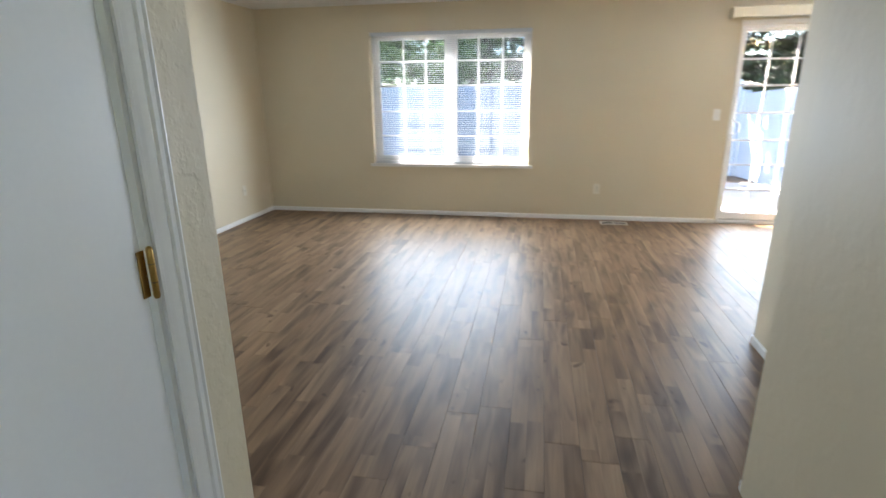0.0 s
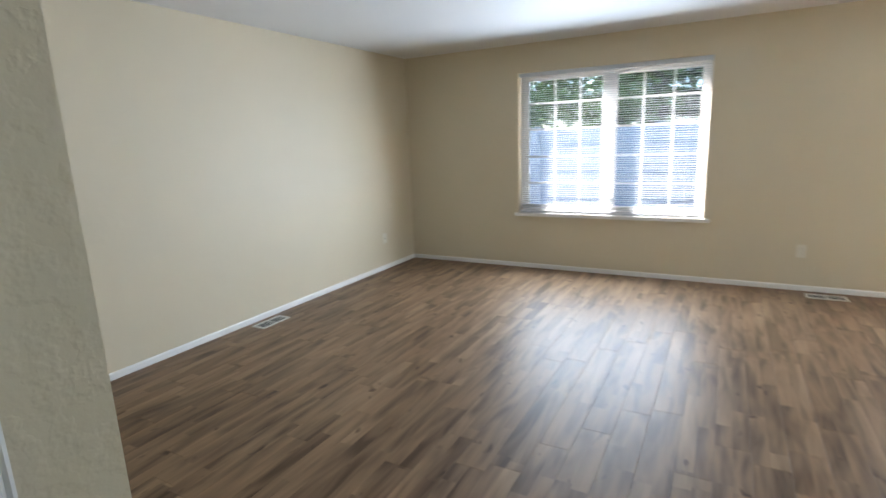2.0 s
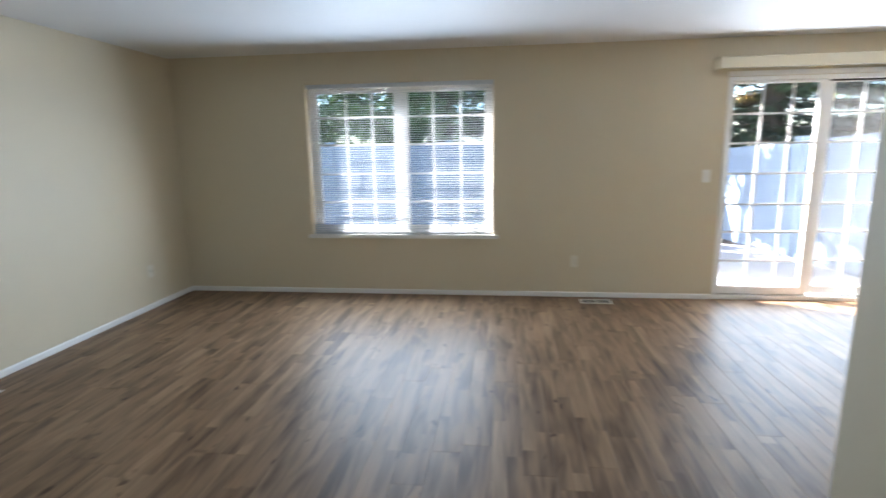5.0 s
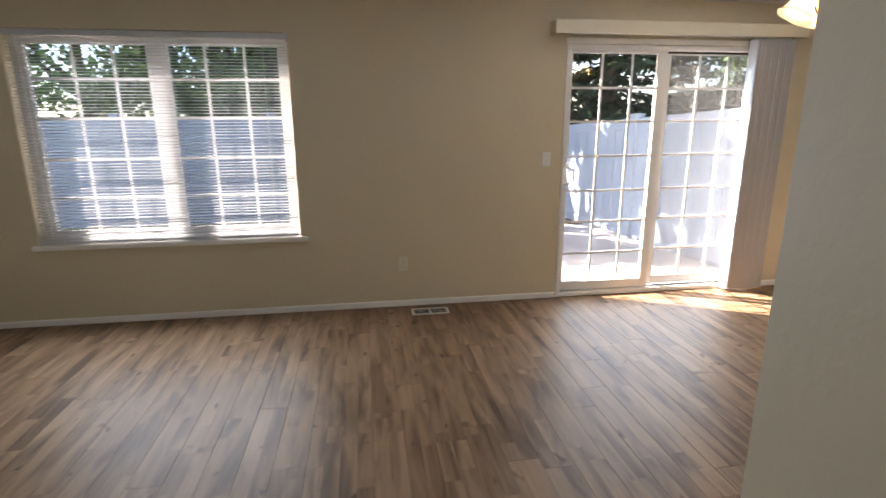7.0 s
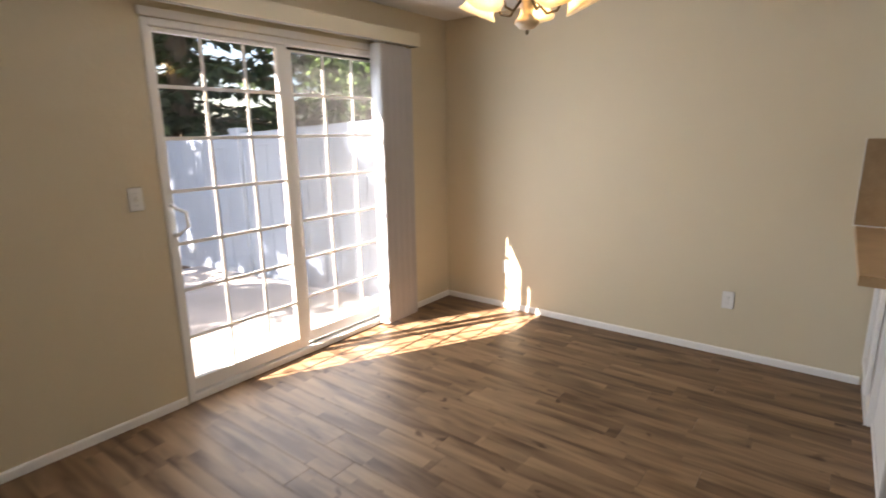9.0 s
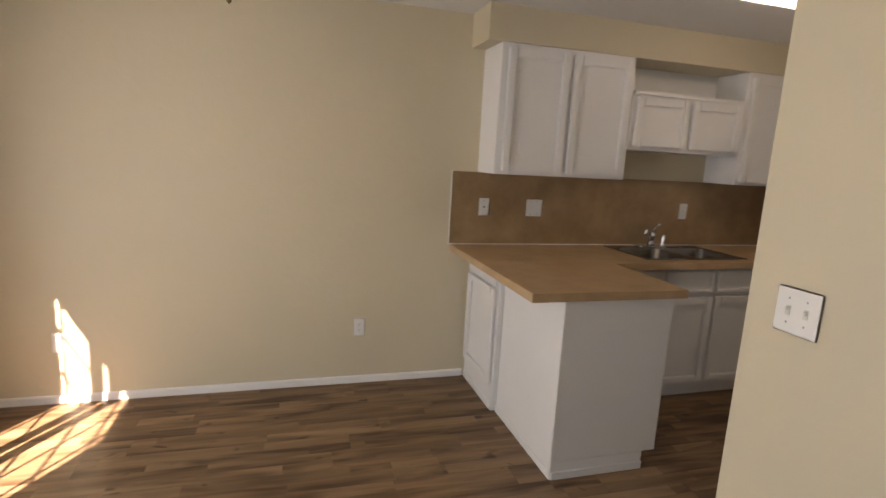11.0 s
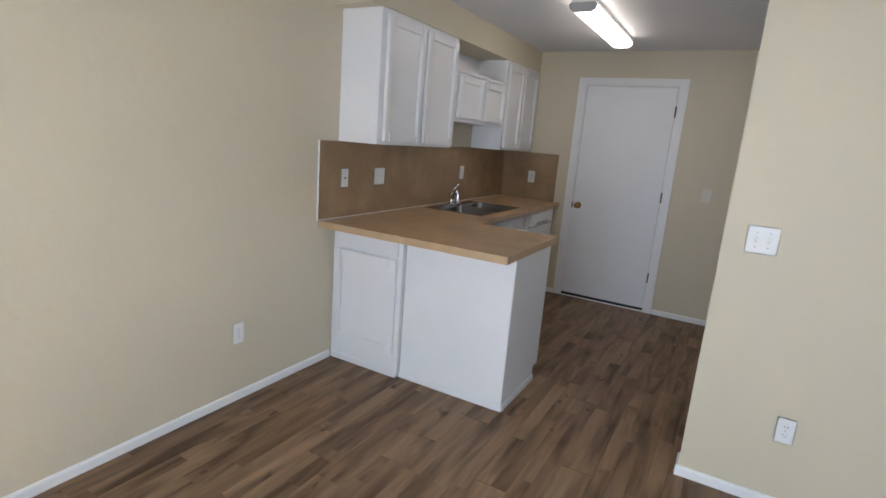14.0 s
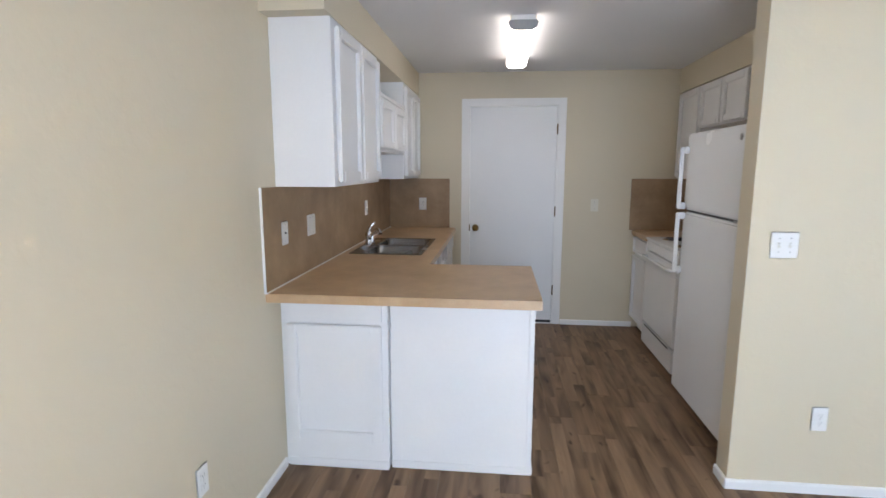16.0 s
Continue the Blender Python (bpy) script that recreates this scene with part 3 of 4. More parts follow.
for i in range(VANES):
    x = 3.842 + 0.310 * i / (VANES - 1)
    a = radians((62 if i else 78) + 9 * math.sin(i * 2.1))
    bm = bmesh.new()
    rings = []
    for z in (0.020, 2.045):
        out = []
        for k in range(7):
            s = -0.0445 + 0.089 * k / 6
            bow = 0.007 * (1 - (s / 0.0445) ** 2)
            for side in (0.0, 0.0012):
                out.append(bm.verts.new((x + s * math.cos(a) - (bow + side) * math.sin(a), 6.334 - s * math.sin(a) - (bow + side) * math.cos(a), z)))
        rings.append(out)
    for k in range(6):
        for side in (0, 1):
            bm.faces.new([rings[r][2 * (k + d) + side] for r, d in ((0, 0), (0, 1), (1, 1), (1, 0))])
    for k in (0, 6):
        bm.faces.new([rings[0][2 * k], rings[0][2 * k + 1], rings[1][2 * k + 1], rings[1][2 * k]])
    bmesh.ops.recalc_face_normals(bm, faces=bm.faces)
    v = part("vane", smooth(bm), VANE if i else SLATS, vb, "" if i else "white leading vane")
    part("carrier", solid(x - 0.006, x + 0.006, 6.329, 6.339, 2.046, 2.0655), PLATE, v)

# ---- doors ----
dk = thing("door_2", (3.575, YS - 0.02, 0.0), "white flat slab door with brass knob, closed", "door", kind="structure")
dx0, dx1, dz1 = DOORK[0], DOORK[1], DOORK[3]
for x0, x1, z0, z1 in ((dx0 + 0.001, dx0 + 0.016, 0.001, dz1 - 0.001), (dx1 - 0.016, dx1 - 0.001, 0.001, dz1 - 0.001), (dx0 + 0.016, dx1 - 0.016, dz1 - 0.016, dz1 - 0.001)):
    part("jamb", solid(x0, x1, YS - 0.138, YS - 0.001, z0, z1), WHITE, dk)
slab = part("slab", solid(dx0 + 0.019, dx1 - 0.019, YS - 0.045, YS - 0.006, 0.036, dz1 - 0.020, bevel=0.002), DOORPAINT, dk)
part("door_sweep", solid(dx0 + 0.019, dx1 - 0.019, YS - 0.040, YS - 0.005, 0.012, 0.0355), BLACK, dk)
part("threshold", solid(dx0 + 0.017, dx1 - 0.017, YS - 0.10, YS + 0.004, 0.001, 0.0115, bevel=0.002), WHITE, dk)
for n, x0, x1, z0, z1 in (("casing", dx0 - 0.062, dx0 + 0.004, 0.001, dz1 + 0.052), ("casing", dx1 - 0.004, dx1 + 0.062, 0.001, dz1 + 0.052), ("casing", dx0 + 0.004, dx1 - 0.004, dz1 - 0.006, dz1 + 0.052)):
    c = part(n, solid(x0, x1, YS + 0.001, YS + 0.013, z0, z1, bevel=0.004), WHITE, dk)
for z in (1.82, 1.075, 0.33):
    part("hinge", lathe(bmesh.new(), [(0.0065, -0.045), (0.0065, 0.045), (0.004, 0.049), (0.0, 0.050)], (dx0 + 0.014, YS + 0.004, z), 12), BRONZE, dk, "dark bronze hinge")
knob = part("knob", smooth(lathe(bmesh.new(), [(0.030, -0.006), (0.031, 0.000), (0.013, 0.006), (0.012, 0.024), (0.022, 0.032), (0.0275, 0.044), (0.026, 0.055), (0.017, 0.063), (0.0, 0.065)], (3.912, YS, 0.916), 20, "y")), BRASS, dk, "round brass knob")
part("strike", solid(dx1 - 0.022, dx1 - 0.012, YS - 0.010, YS + 0.001, 0.885, 0.945), BRONZE, dk)

dh = thing("door_3", (HALL_L, 0.74, 0.0), "white flat hall door with brass hinges, closed", "door", kind="structure")
ya, yb, zb = DOORH[0], DOORH[1], DOORH[3]
for y0, y1, z0, z1 in ((ya + 0.001, ya + 0.014, 0.001, zb - 0.001), (yb - 0.014, yb - 0.001, 0.001, zb - 0.001), (ya + 0.014, yb - 0.014, zb - 0.014, zb - 0.001)):
    part("jamb", solid(HALL_L - 0.118, HALL_L - 0.001, y0, y1, z0, z1), WHITE, dh)
part("slab", solid(HALL_L - 0.045, HALL_L - 0.010, ya + 0.017, yb - 0.022, 0.012, zb - 0.018, bevel=0.002), DOORPAINT, dh)


def moulded(a, b, z0, z1, parent):
    """Upright door casing with a stepped colonial profile, its broad side away from the opening."""
    w = b - a
    prof = [(0.0, 0.0), (0.0, 0.007), (0.10, 0.009), (0.16, 0.006), (0.30, 0.0085), (0.52, 0.011), (0.60, 0.009), (0.66, 0.0145), (0.80, 0.0155), (0.86, 0.013), (0.93, 0.017), (1.0, 0.016), (1.0, 0.0)]
    bm = bmesh.new()
    ends = [[bm.verts.new((HALL_L + 0.001 + q, a + w * p, z)) for p, q in prof] for z in (z0, z1)]
    for i in range(len(prof)):
        j = (i + 1) % len(prof)
        bm.faces.new((ends[0][i], ends[0][j], ends[1][j], ends[1][i]))
    bm.faces.new(ends[0]), bm.faces.new(ends[1])
    bmesh.ops.recalc_face_normals(bm, faces=bm.faces)
    part("casing", bm, WHITE, parent)


moulded(yb - 0.004, yb + 0.062, 0.001, zb + 0.060, dh)
moulded(ya + 0.004, ya - 0.066, 0.001, zb + 0.060, dh)
part("casing", solid(HALL_L + 0.001, HALL_L + 0.016, ya + 0.004, yb - 0.004, zb - 0.004, zb + 0.060, bevel=0.004), WHITE, dh)
for z in (1.83, 1.067, 0.22):
    h_ = part("hinge", smooth(lathe(bmesh.new(), [(0.0, -0.052), (0.005, -0.050), (0.0065, -0.045), (0.0065, 0.045), (0.005, 0.050), (0.0, 0.052)], (HALL_L + 0.001, yb - 0.014, z), 12)), BRASS, dh, "brass barrel hinge")
    part("hinge_leaf", solid(HALL_L - 0.0095, HALL_L - 0.0065, yb - 0.036, yb - 0.020, z - 0.045, z + 0.045), BRASS, h_)
    for k in (-0.018, 0.018):
        part("knuckle_gap", lathe(bmesh.new(), [(0.0068, -0.001), (0.0068, 0.001)], (HALL_L + 0.001, yb - 0.014, z + k), 12), BRONZE, h_)
for k in (0.965,):
    part("knob", smooth(lathe(bmesh.new(), [(0.030, -0.004), (0.012, 0.006), (0.012, 0.024), (0.027, 0.044), (0.017, 0.063), (0.0, 0.065)], (HALL_L - 0.010, ya + 0.085, k), 18, "x")), BRASS, dh, "round brass knob")


# ---- switches, outlets ----
def facing(n):
    """Turns (across, out, up) into world axes for a plate whose normal is n."""
    n = Vector((*n, 0))
    return Matrix((n.cross(Vector((0, 0, 1))), n, Vector((0, 0, 1)))).transposed()


def plate(name, at, n, kind, label, gangs=1):
    t = thing(name, at, label, "switch" if "switch" in name else "outlet")
    m, at = facing(n), Vector(at)

    def put(pname, dims, mat, parent, bevel=0.0, lab=""):
        bm = solid(*dims, bevel=bevel)
        bmesh.ops.transform(bm, matrix=Matrix.Translation(at) @ m.to_4x4(), verts=bm.verts)
        bmesh.ops.recalc_face_normals(bm, faces=bm.faces)
        return part(pname, bm, mat, parent, lab)

    w = 0.035 + 0.0230 * (gangs - 1)
    skin = IVORY if label.startswith("cream") else PLATE
    cover = put("cover_plate", (-w, w, 0.0005, 0.006, -0.057, 0.057), skin, t, 0.003)
    for g in range(gangs):
        o = 0.046 * (g - (gangs - 1) / 2)
        if kind == "toggle":
            put("toggle_well", (o - 0.006, o + 0.006, 0.0061, 0.0072, -0.012, 0.012), VENTP, cover)
            put("toggle", (o - 0.004, o + 0.004, 0.0073, 0.0160, 0.000, 0.009), skin, cover, 0.0015)
        elif kind == "outlet":
            for z in (-0.019, 0.019):
                face = put("receptacle", (o - 0.016, o + 0.016, 0.0061, 0.0082, z - 0.0135, z + 0.0135), skin, cover, 0.0008)
                for dx, hh in ((-0.006, 0.0042), (0.006, 0.0034)):
                    put("slot", (o + dx - 0.0011, o + dx + 0.0011, 0.0083, 0.0086, z - hh + 0.002, z + hh + 0.002), SLOT, face)
                put("ground_hole", (o - 0.002, o + 0.002, 0.0083, 0.0086, z - 0.0095, z - 0.0062), SLOT, face)
        elif kind == "jack":
            put("jack", (o - 0.005, o + 0.005, 0.0061, 0.0095, -0.005, 0.005), SLOT, cover)
        for z in ((-0.030, 0.030) if kind == "toggle" else (0.0,) if kind == "outlet" else (-0.042, 0.042)):
            put("screw", (o - 0.0025, o + 0.0025, 0.0061, 0.0068, z - 0.0025, z + 0.0025), GREYM, cover, 0.0004)
    return t


N_, S_, E_, W_ = (0, 1), (0, -1), (1, 0), (-1, 0)
plate("light_switch", (2.212, YN, 1.149), S_, "toggle", "white single toggle switch plate beside the patio door")
plate("wall_outlet", (1.070, YN, 0.351), S_, "outlet", "cream duplex outlet low on the cream wall")
plate("wall_outlet", (XW, 2.545, 0.347), E_, "outlet", "white duplex outlet above the baseboard")
plate("cable_jack_outlet", (XW, 5.792, 0.350), E_, "jack", "cream cable jack plate with a dark socket")
plate("wall_outlet", (XE, 4.164, 0.375), W_, "outlet", "white duplex outlet low on the dining wall")
plate("wall_outlet", (XE, 5.795, 0.354), W_, "outlet", "white duplex outlet beside the sunlit patch")
plate("light_switch", (2.480, PART_Y, 1.147), N_, "toggle", "white double toggle switch plate on the partition", 2)
plate("light_switch", (1.886, PART_Y, 1.147), N_, "toggle", "white single toggle switch plate on the partition")
plate("wall_outlet", (2.256, PART_Y, 0.363), N_, "outlet", "white duplex outlet low on the partition")
plate("light_switch", (2.823, YS, 1.138), N_, "toggle", "cream single toggle switch beside the kitchen door")
SPL = XE - 0.010
plate("jack_outlet", (SPL, 3.378, 1.162), W_, "jack", "white jack plate on the tan backsplash")
plate("blank_outlet", (SPL, 3.020, 1.164), W_, "blank", "white double blank plate on the tan backsplash", 2)
plate("splash_switch", (SPL, 1.815, 1.167), W_, "toggle", "white toggle switch on the tan backsplash")
plate("wall_outlet", (4.410, YS + 0.010, 1.139), N_, "outlet", "white duplex outlet on the tan backsplash")


# ---- floor registers ----
def register(at, long_axis, n_slots, label):
    t = thing("floor_register", (*at, 0.0), label, "vent", "floor registers")
    L, D = 0.145, 0.066

    def put(name, a0, a1, b0, b1, z0, z1, mat, parent, bevel=0.0):
        d = (at[0] + a0, at[0] + a1, at[1] + b0, at[1] + b1) if long_axis == "x" else (at[0] + b0, at[0] + b1, at[1] + a0, at[1] + a1)
        return part(name, solid(*d, z0, z1, bevel=bevel), mat, parent)

    put("duct", -L + 0.018, L - 0.018, -D + 0.018, D - 0.018, 0.0005, 0.002, SLOT, t)
    for a0, a1, b0, b1 in ((-L, L, -D, -D + 0.017), (-L, L, D - 0.017, D), (-L, -L + 0.018, -D + 0.017, D - 0.017), (L - 0.018, L, -D + 0.017, D - 0.017)):
        put("rim", a0, a1, b0, b1, 0.0005, 0.006, VENTP, t, 0.002)
    put("cross_bar", -0.006, 0.006, -D + 0.017, D - 0.017, 0.0021, 0.0055, VENTP, t)
    for i in range(n_slots):
        a = -L + 0.026 + (2 * L - 0.052) * i / (n_slots - 1)
        if abs(a) > 0.012:
            put("louvre", a - 0.0014, a + 0.0014, -D + 0.017, D - 0.017, 0.0021, 0.0032, VENTP, t)


register((-2.730, 3.942), "y", 15, "almond metal floor register beside the wall")
register((1.260, 6.236), "x", 15, "almond metal floor register below the outlet")


# ---- cabinets ----
def shaker(name, parent, plane, pos, u0, u1, z0, z1, out, label=""):
    """A door or drawer front: a bevelled slab with a raised frame. plane: 'x' or 'y', the axis of its normal; out: +1 or -1."""
    def mk(a0, a1, d0, d1, b0, b1, bev):
        lo, hi = sorted((pos + out * d0, pos + out * d1))
        return solid(lo, hi, a0, a1, b0, b1, bevel=bev) if plane == "x" else solid(a0, a1, lo, hi, b0, b1, bevel=bev)

    d = part(name, mk(u0 + 0.010, u1 - 0.010, 0.001, 0.006, z0 + 0.010, z1 - 0.010, 0.001), CABINET, parent, label)
    r = 0.048 if min(u1 - u0, z1 - z0) > 0.2 else 0.022
    for n, a0, a1, b0, b1 in (("stile", u0, u0 + r, z0, z1), ("stile", u1 - r, u1, z0, z1), ("rail", u0 + r, u1 - r, z1 - r, z1), ("rail", u0 + r, u1 - r, z0, z0 + r)):
        part(n, mk(a0, a1, 0.0061, 0.026, b0, b1, 0.005), CABINET, d)
    return d


def carcass(parent, dims, name="body"):
    return part(name, solid(*dims, bevel=0.002), CABINET, parent)


UX = 4.450      # face frames of the wall cabinets
u1_ = thing("wall_cabinet", (4.59, 2.98, 1.385), "white two-door wall cabinet under the soffit", "cabinet", "wall cabinets")
carcass(u1_, (UX, XE - 0.001, 2.545, 3.432, 1.385, 2.129))
shaker("door", u1_, "x", UX, 3.002, 3.395, 1.406, 2.097, -1)
shaker("door", u1_, "x", UX, 2.574, 2.974, 1.406, 2.097, -1)
u2_ = thing("wall_cabinet", (4.59, 2.10, 1.575), "white short wall cabinet with open niche above", "cabinet", "wall cabinets")
for d in ((UX, XE - 0.001, 1.665, 2.543, 1.575, 1.938), (XE - 0.012, XE - 0.001, 1.665, 2.543, 1.940, 2.128)):
    carcass(u2_, d)
shaker("door", u2_, "x", UX, 2.120, 2.515, 1.600, 1.898, -1)
shaker("door", u2_, "x", UX, 1.696, 2.092, 1.600, 1.898, -1)
part("niche_lip", solid(UX - 0.014, UX - 0.001, 1.668, 2.540, 1.915, 1.938, bevel=0.002), CABINET, u2_)
u3_ = thing("wall_cabinet", (4.59, 1.27, 1.385), "white two-door wall cabinet in the kitchen corner", "cabinet", "wall cabinets")
carcass(u3_, (UX, XE - 0.001, YS + 0.001, 1.663, 1.385, 2.129))
shaker("door", u3_, "x", UX, 1.300, 1.640, 1.406, 2.097, -1)
shaker("door", u3_, "x", UX, 0.935, 1.276, 1.406, 2.097, -1)

VX = 2.118
w1_ = thing("wall_cabinet", (1.97, 1.12, 1.39), "white tall wall cabinet beside the stove", "cabinet", "wall cabinets")
carcass(w1_, (1.821, VX, YS + 0.001, 1.358, 1.385, 2.121))
shaker("door", w1_, "x", VX, 0.900, 1.346, 1.398, 2.108, 1)
w2_ = thing("wall_cabinet", (1.97, 1.75, 1.79), "white short wall cabinet above the stove", "cabinet", "wall cabinets")
carcass(w2_, (1.821, VX, 1.360, 2.170, 1.785, 2.121))
shaker("door", w2_, "x", VX, 1.372, 1.765, 1.798, 2.108, 1)
shaker("door", w2_, "x", VX, 1.780, 2.160, 1.798, 2.108, 1)

# peninsula and sink run
pen = thing("peninsula_cabinet", (4.1, 3.1, 0.0), "white peninsula base cabinet with plain back panel", "cabinet", "base cabinets")
carcass(pen, (3.560, 4.212, 2.870, 3.398, 0.090, 0.872))
part("back_panel", solid(3.548, 4.206, 3.399, 3.412, 0.001, 0.872, bevel=0.002), CABINET, pen)
part("end_panel", solid(3.530, 3.547, 2.842, 3.410, 0.090, 0.872, bevel=0.002), CABINET, pen)
part("end_panel_foot", solid(3.530, 3.547, 2.915, 3.410, 0.001, 0.089), CABINET, pen)
part("corner_bead", solid(3.526, 3.549, 3.405, 3.420, 0.001, 0.872, bevel=0.003), CABINET, pen)
part("toe_kick", solid(3.560, 4.140, 2.925, 2.940, 0.001, 0.089), CABINET, pen)
part("base_strip", solid(3.550, 4.206, 3.413, 3.420, 0.001, 0.040, bevel=0.002), CABINET, pen)
part("base_strip", solid(3.520, 3.529, 2.915, 3.410, 0.001, 0.040, bevel=0.002), CABINET, pen)
pc = thing("base_cabinet", (4.47, 3.2, 0.0), "white base cabinet with one drawer front and door", "cabinet", "base cabinets")
carcass(pc, (4.214, XE - 0.001, 2.790, 3.440, 0.001, 0.872))
part("base_strip", solid(4.216, XE - 0.013, 3.441, 3.448, 0.001, 0.045, bevel=0.002), CABINET, pc)
part("drawer_panel", solid(4.240, 4.700, 3.441, 3.459, 0.756, 0.866, bevel=0.003), CABINET, pc)
shaker("door", pc, "y", 3.440, 4.240, 4.700, 0.150, 0.738, 1)
sk = thing("base_cabinet", (4.4, 2.2, 0.0), "white sink base cabinet below the counter", "cabinet", "base cabinets")
carcass(sk, (4.150, XE - 0.001, 1.612, 2.788, 0.090, 0.700))
part("face_frame", solid(4.150, 4.168, 1.612, 2.788, 0.701, 0.872), CABINET, sk)
part("toe_kick", solid(4.205, 4.220, 1.612, 2.788, 0.001, 0.089), CABINET, sk)
for a, b in ((1.630, 2.000), (2.015, 2.385), (2.400, 2.770)):
    shaker("door", sk, "x", 4.150, a, b, 0.115, 0.690, -1)
    shaker("drawer_front", sk, "x", 4.150, a, b, 0.715, 0.855, -1)

dw = thing("dishwasher", (4.4, 1.30, 0.0), "white built-in dishwasher under the counter", "dishwasher")
part("body", solid(4.150, XE - 0.012, 1.004, 1.608, 0.100, 0.870), APPLIANCE, dw)
door_ = part("door", solid(4.118, 4.149, 1.008, 1.604, 0.130, 0.735, bevel=0.005), APPLIANCE, dw)
part("badge", solid(4.1155, 4.1175, 1.035, 1.060, 0.165, 0.190, bevel=0.0008), BLACK, door_)
ctl = part("control_panel", solid(4.108, 4.149, 1.008, 1.604, 0.745, 0.866, bevel=0.006), APPLIANCE, dw)
part("handle_recess", solid(4.1045, 4.1075, 1.16, 1.46, 0.755, 0.775, bevel=0.001), GREYM, ctl)
part("toe_panel", solid(4.190, 4.205, 1.008, 1.604, 0.001, 0.099), BLACK, dw)
part("filler", solid(4.150, 4.168, YS + 0.001, 1.000, 0.001, 0.872), CABINET, dw)

# counter with the sink cut out
SINK = (4.190, 4.672, 1.715, 2.490)
CT, CB = 0.914, 0.874
ct = thing("counter_top", (4.3, 2.2, CB), "tan laminate L-shaped counter top with square edge", "counter")
bm = bmesh.new()
for d in ((4.100, SINK[0] + 0.012, YS + 0.001, 2.785), (SINK[0] + 0.012, SINK[1] - 0.012, YS + 0.001, SINK[2] + 0.012), (SINK[0] + 0.012, SINK[1] - 0.012, SINK[3] - 0.012, 2.785), (SINK[1] - 0.012, XE - 0.001, YS + 0.001, 2.785), (3.512, XE - 0.001, 2.785, 3.588)):
    box(bm, *d, CB, CT)
bmesh.ops.remove_doubles(bm, verts=bm.verts, dist=0.0005)
part("slab", bm, COUNTER, ct)
for d in ((3.5090, 3.5119, 2.785, 3.588), (3.512, XE - 0.001, 3.5881, 3.591), (3.512, 4.0999, 2.782, 2.7849), (4.0970, 4.0999, YS + 0.001, 2.7819)):
    part("edge_band", solid(*d, CB, CT - 0.0005), COUNTER, ct)

bs = thing("backsplash", (XE, 2.2, CT), "tan laminate backsplash sheet with pale edge strips", "backsplash")
part("sheet", solid(XE - 0.010, XE - 0.001, YS + 0.011, 3.600, CT + 0.001, 1.384), SPLASH, bs)
part("sheet", solid(4.157, XE - 0.011, YS + 0.001, YS + 0.010, CT + 0.001, 1.375), SPLASH, bs)
part("edge_strip", solid(XE - 0.012, XE - 0.001, 3.6005, 3.604, CT + 0.001, 1.386), WHITE, bs)
part("corner_strip", solid(XE - 0.017, XE - 0.0105, YS + 0.0105, YS + 0.017, CT + 0.001, 1.384), SPLASH, bs)
part("caulk_line", solid(XE - 0.015, XE - 0.0105, YS + 0.018, 3.600, CT + 0.0003, CT + 0.006), WHITE, bs)

# sink
snk = thing("kitchen_sink", (4.43, 2.1, CT), "stainless steel double bowl drop-in sink", "sink")
sx, sy = (SINK[0], SINK[1]), (SINK[2], SINK[3])
MIDY = (sy[0] + sy[1]) / 2
bowls = ((sx[0] + 0.030, sx[1] - 0.095, sy[0] + 0.030, MIDY - 0.014), (sx[0] + 0.030, sx[1] - 0.095, MIDY + 0.014, sy[1] - 0.030))
us = sorted({sx[0], sx[1], bowls[0][0], bowls[0][1]})
vs = sorted({sy[0], sy[1], bowls[0][2], bowls[0][3], bowls[1][2], bowls[1][3]})
part("rim", wall_cells(us, vs, [(b[0], b[1], b[2], b[3]) for b in bowls], lambda u, v, s: (u, v, CT + 0.005 - 0.004 * s)), STEEL, snk)
for b in bowls:
    bm = bmesh.new()
    levels = [(0.0, CT + 0.004), (0.004, CT - 0.01), (0.012, CT - 0.14), (0.035, CT - 0.165), (0.12, CT - 0.170)]
    rings = []
    for inset, z in levels:
        r = 0.05 - inset * 0.2
        x0, x1, y0, y1 = b[0] + inset, b[1] - inset, b[2] + inset, b[3] - inset
        ring = []
        for cx, cy, st in ((x1 - r, y1 - r, 0), (x0 + r, y1 - r, 90), (x0 + r, y0 + r, 180), (x1 - r, y0 + r, 270)):
            for k in range(5):
                a = radians(st + 22.5 * k)
                ring.append(bm.verts.new((cx + r * math.cos(a), cy + r * math.sin(a), z)))
        rings.append(ring)
    for p, q in zip(rings, rings[1:]):
        for i in range(len(p)):
            bm.faces.new((p[i], p[(i + 1) % len(p)], q[(i + 1) % len(q)], q[i]))
    bm.faces.new(rings[-1])
    bmesh.ops.recalc_face_normals(bm, faces=bm.faces)
    bowl = part("bowl", smooth(bm), STEEL, snk)
    part("drain", lathe(bmesh.new(), [(0.0, 0.0), (0.036, 0.0), (0.042, 0.003), (0.030, 0.002), (0.0, 0.001)], ((b[0] + b[1]) / 2, (b[2] + b[3]) / 2, CT - 0.1695), 20), CHROME, bowl)

fx, fy, fz = sx[1] - 0.045, MIDY + 0.03, CT + 0.0055
fc = thing("faucet", (fx, fy, fz), "chrome single-lever kitchen faucet with side spray", "faucet")
part("deck_plate", solid(fx - 0.028, fx + 0.028, fy - 0.125, fy + 0.125, fz, fz + 0.012, bevel=0.005), CHROME, fc)
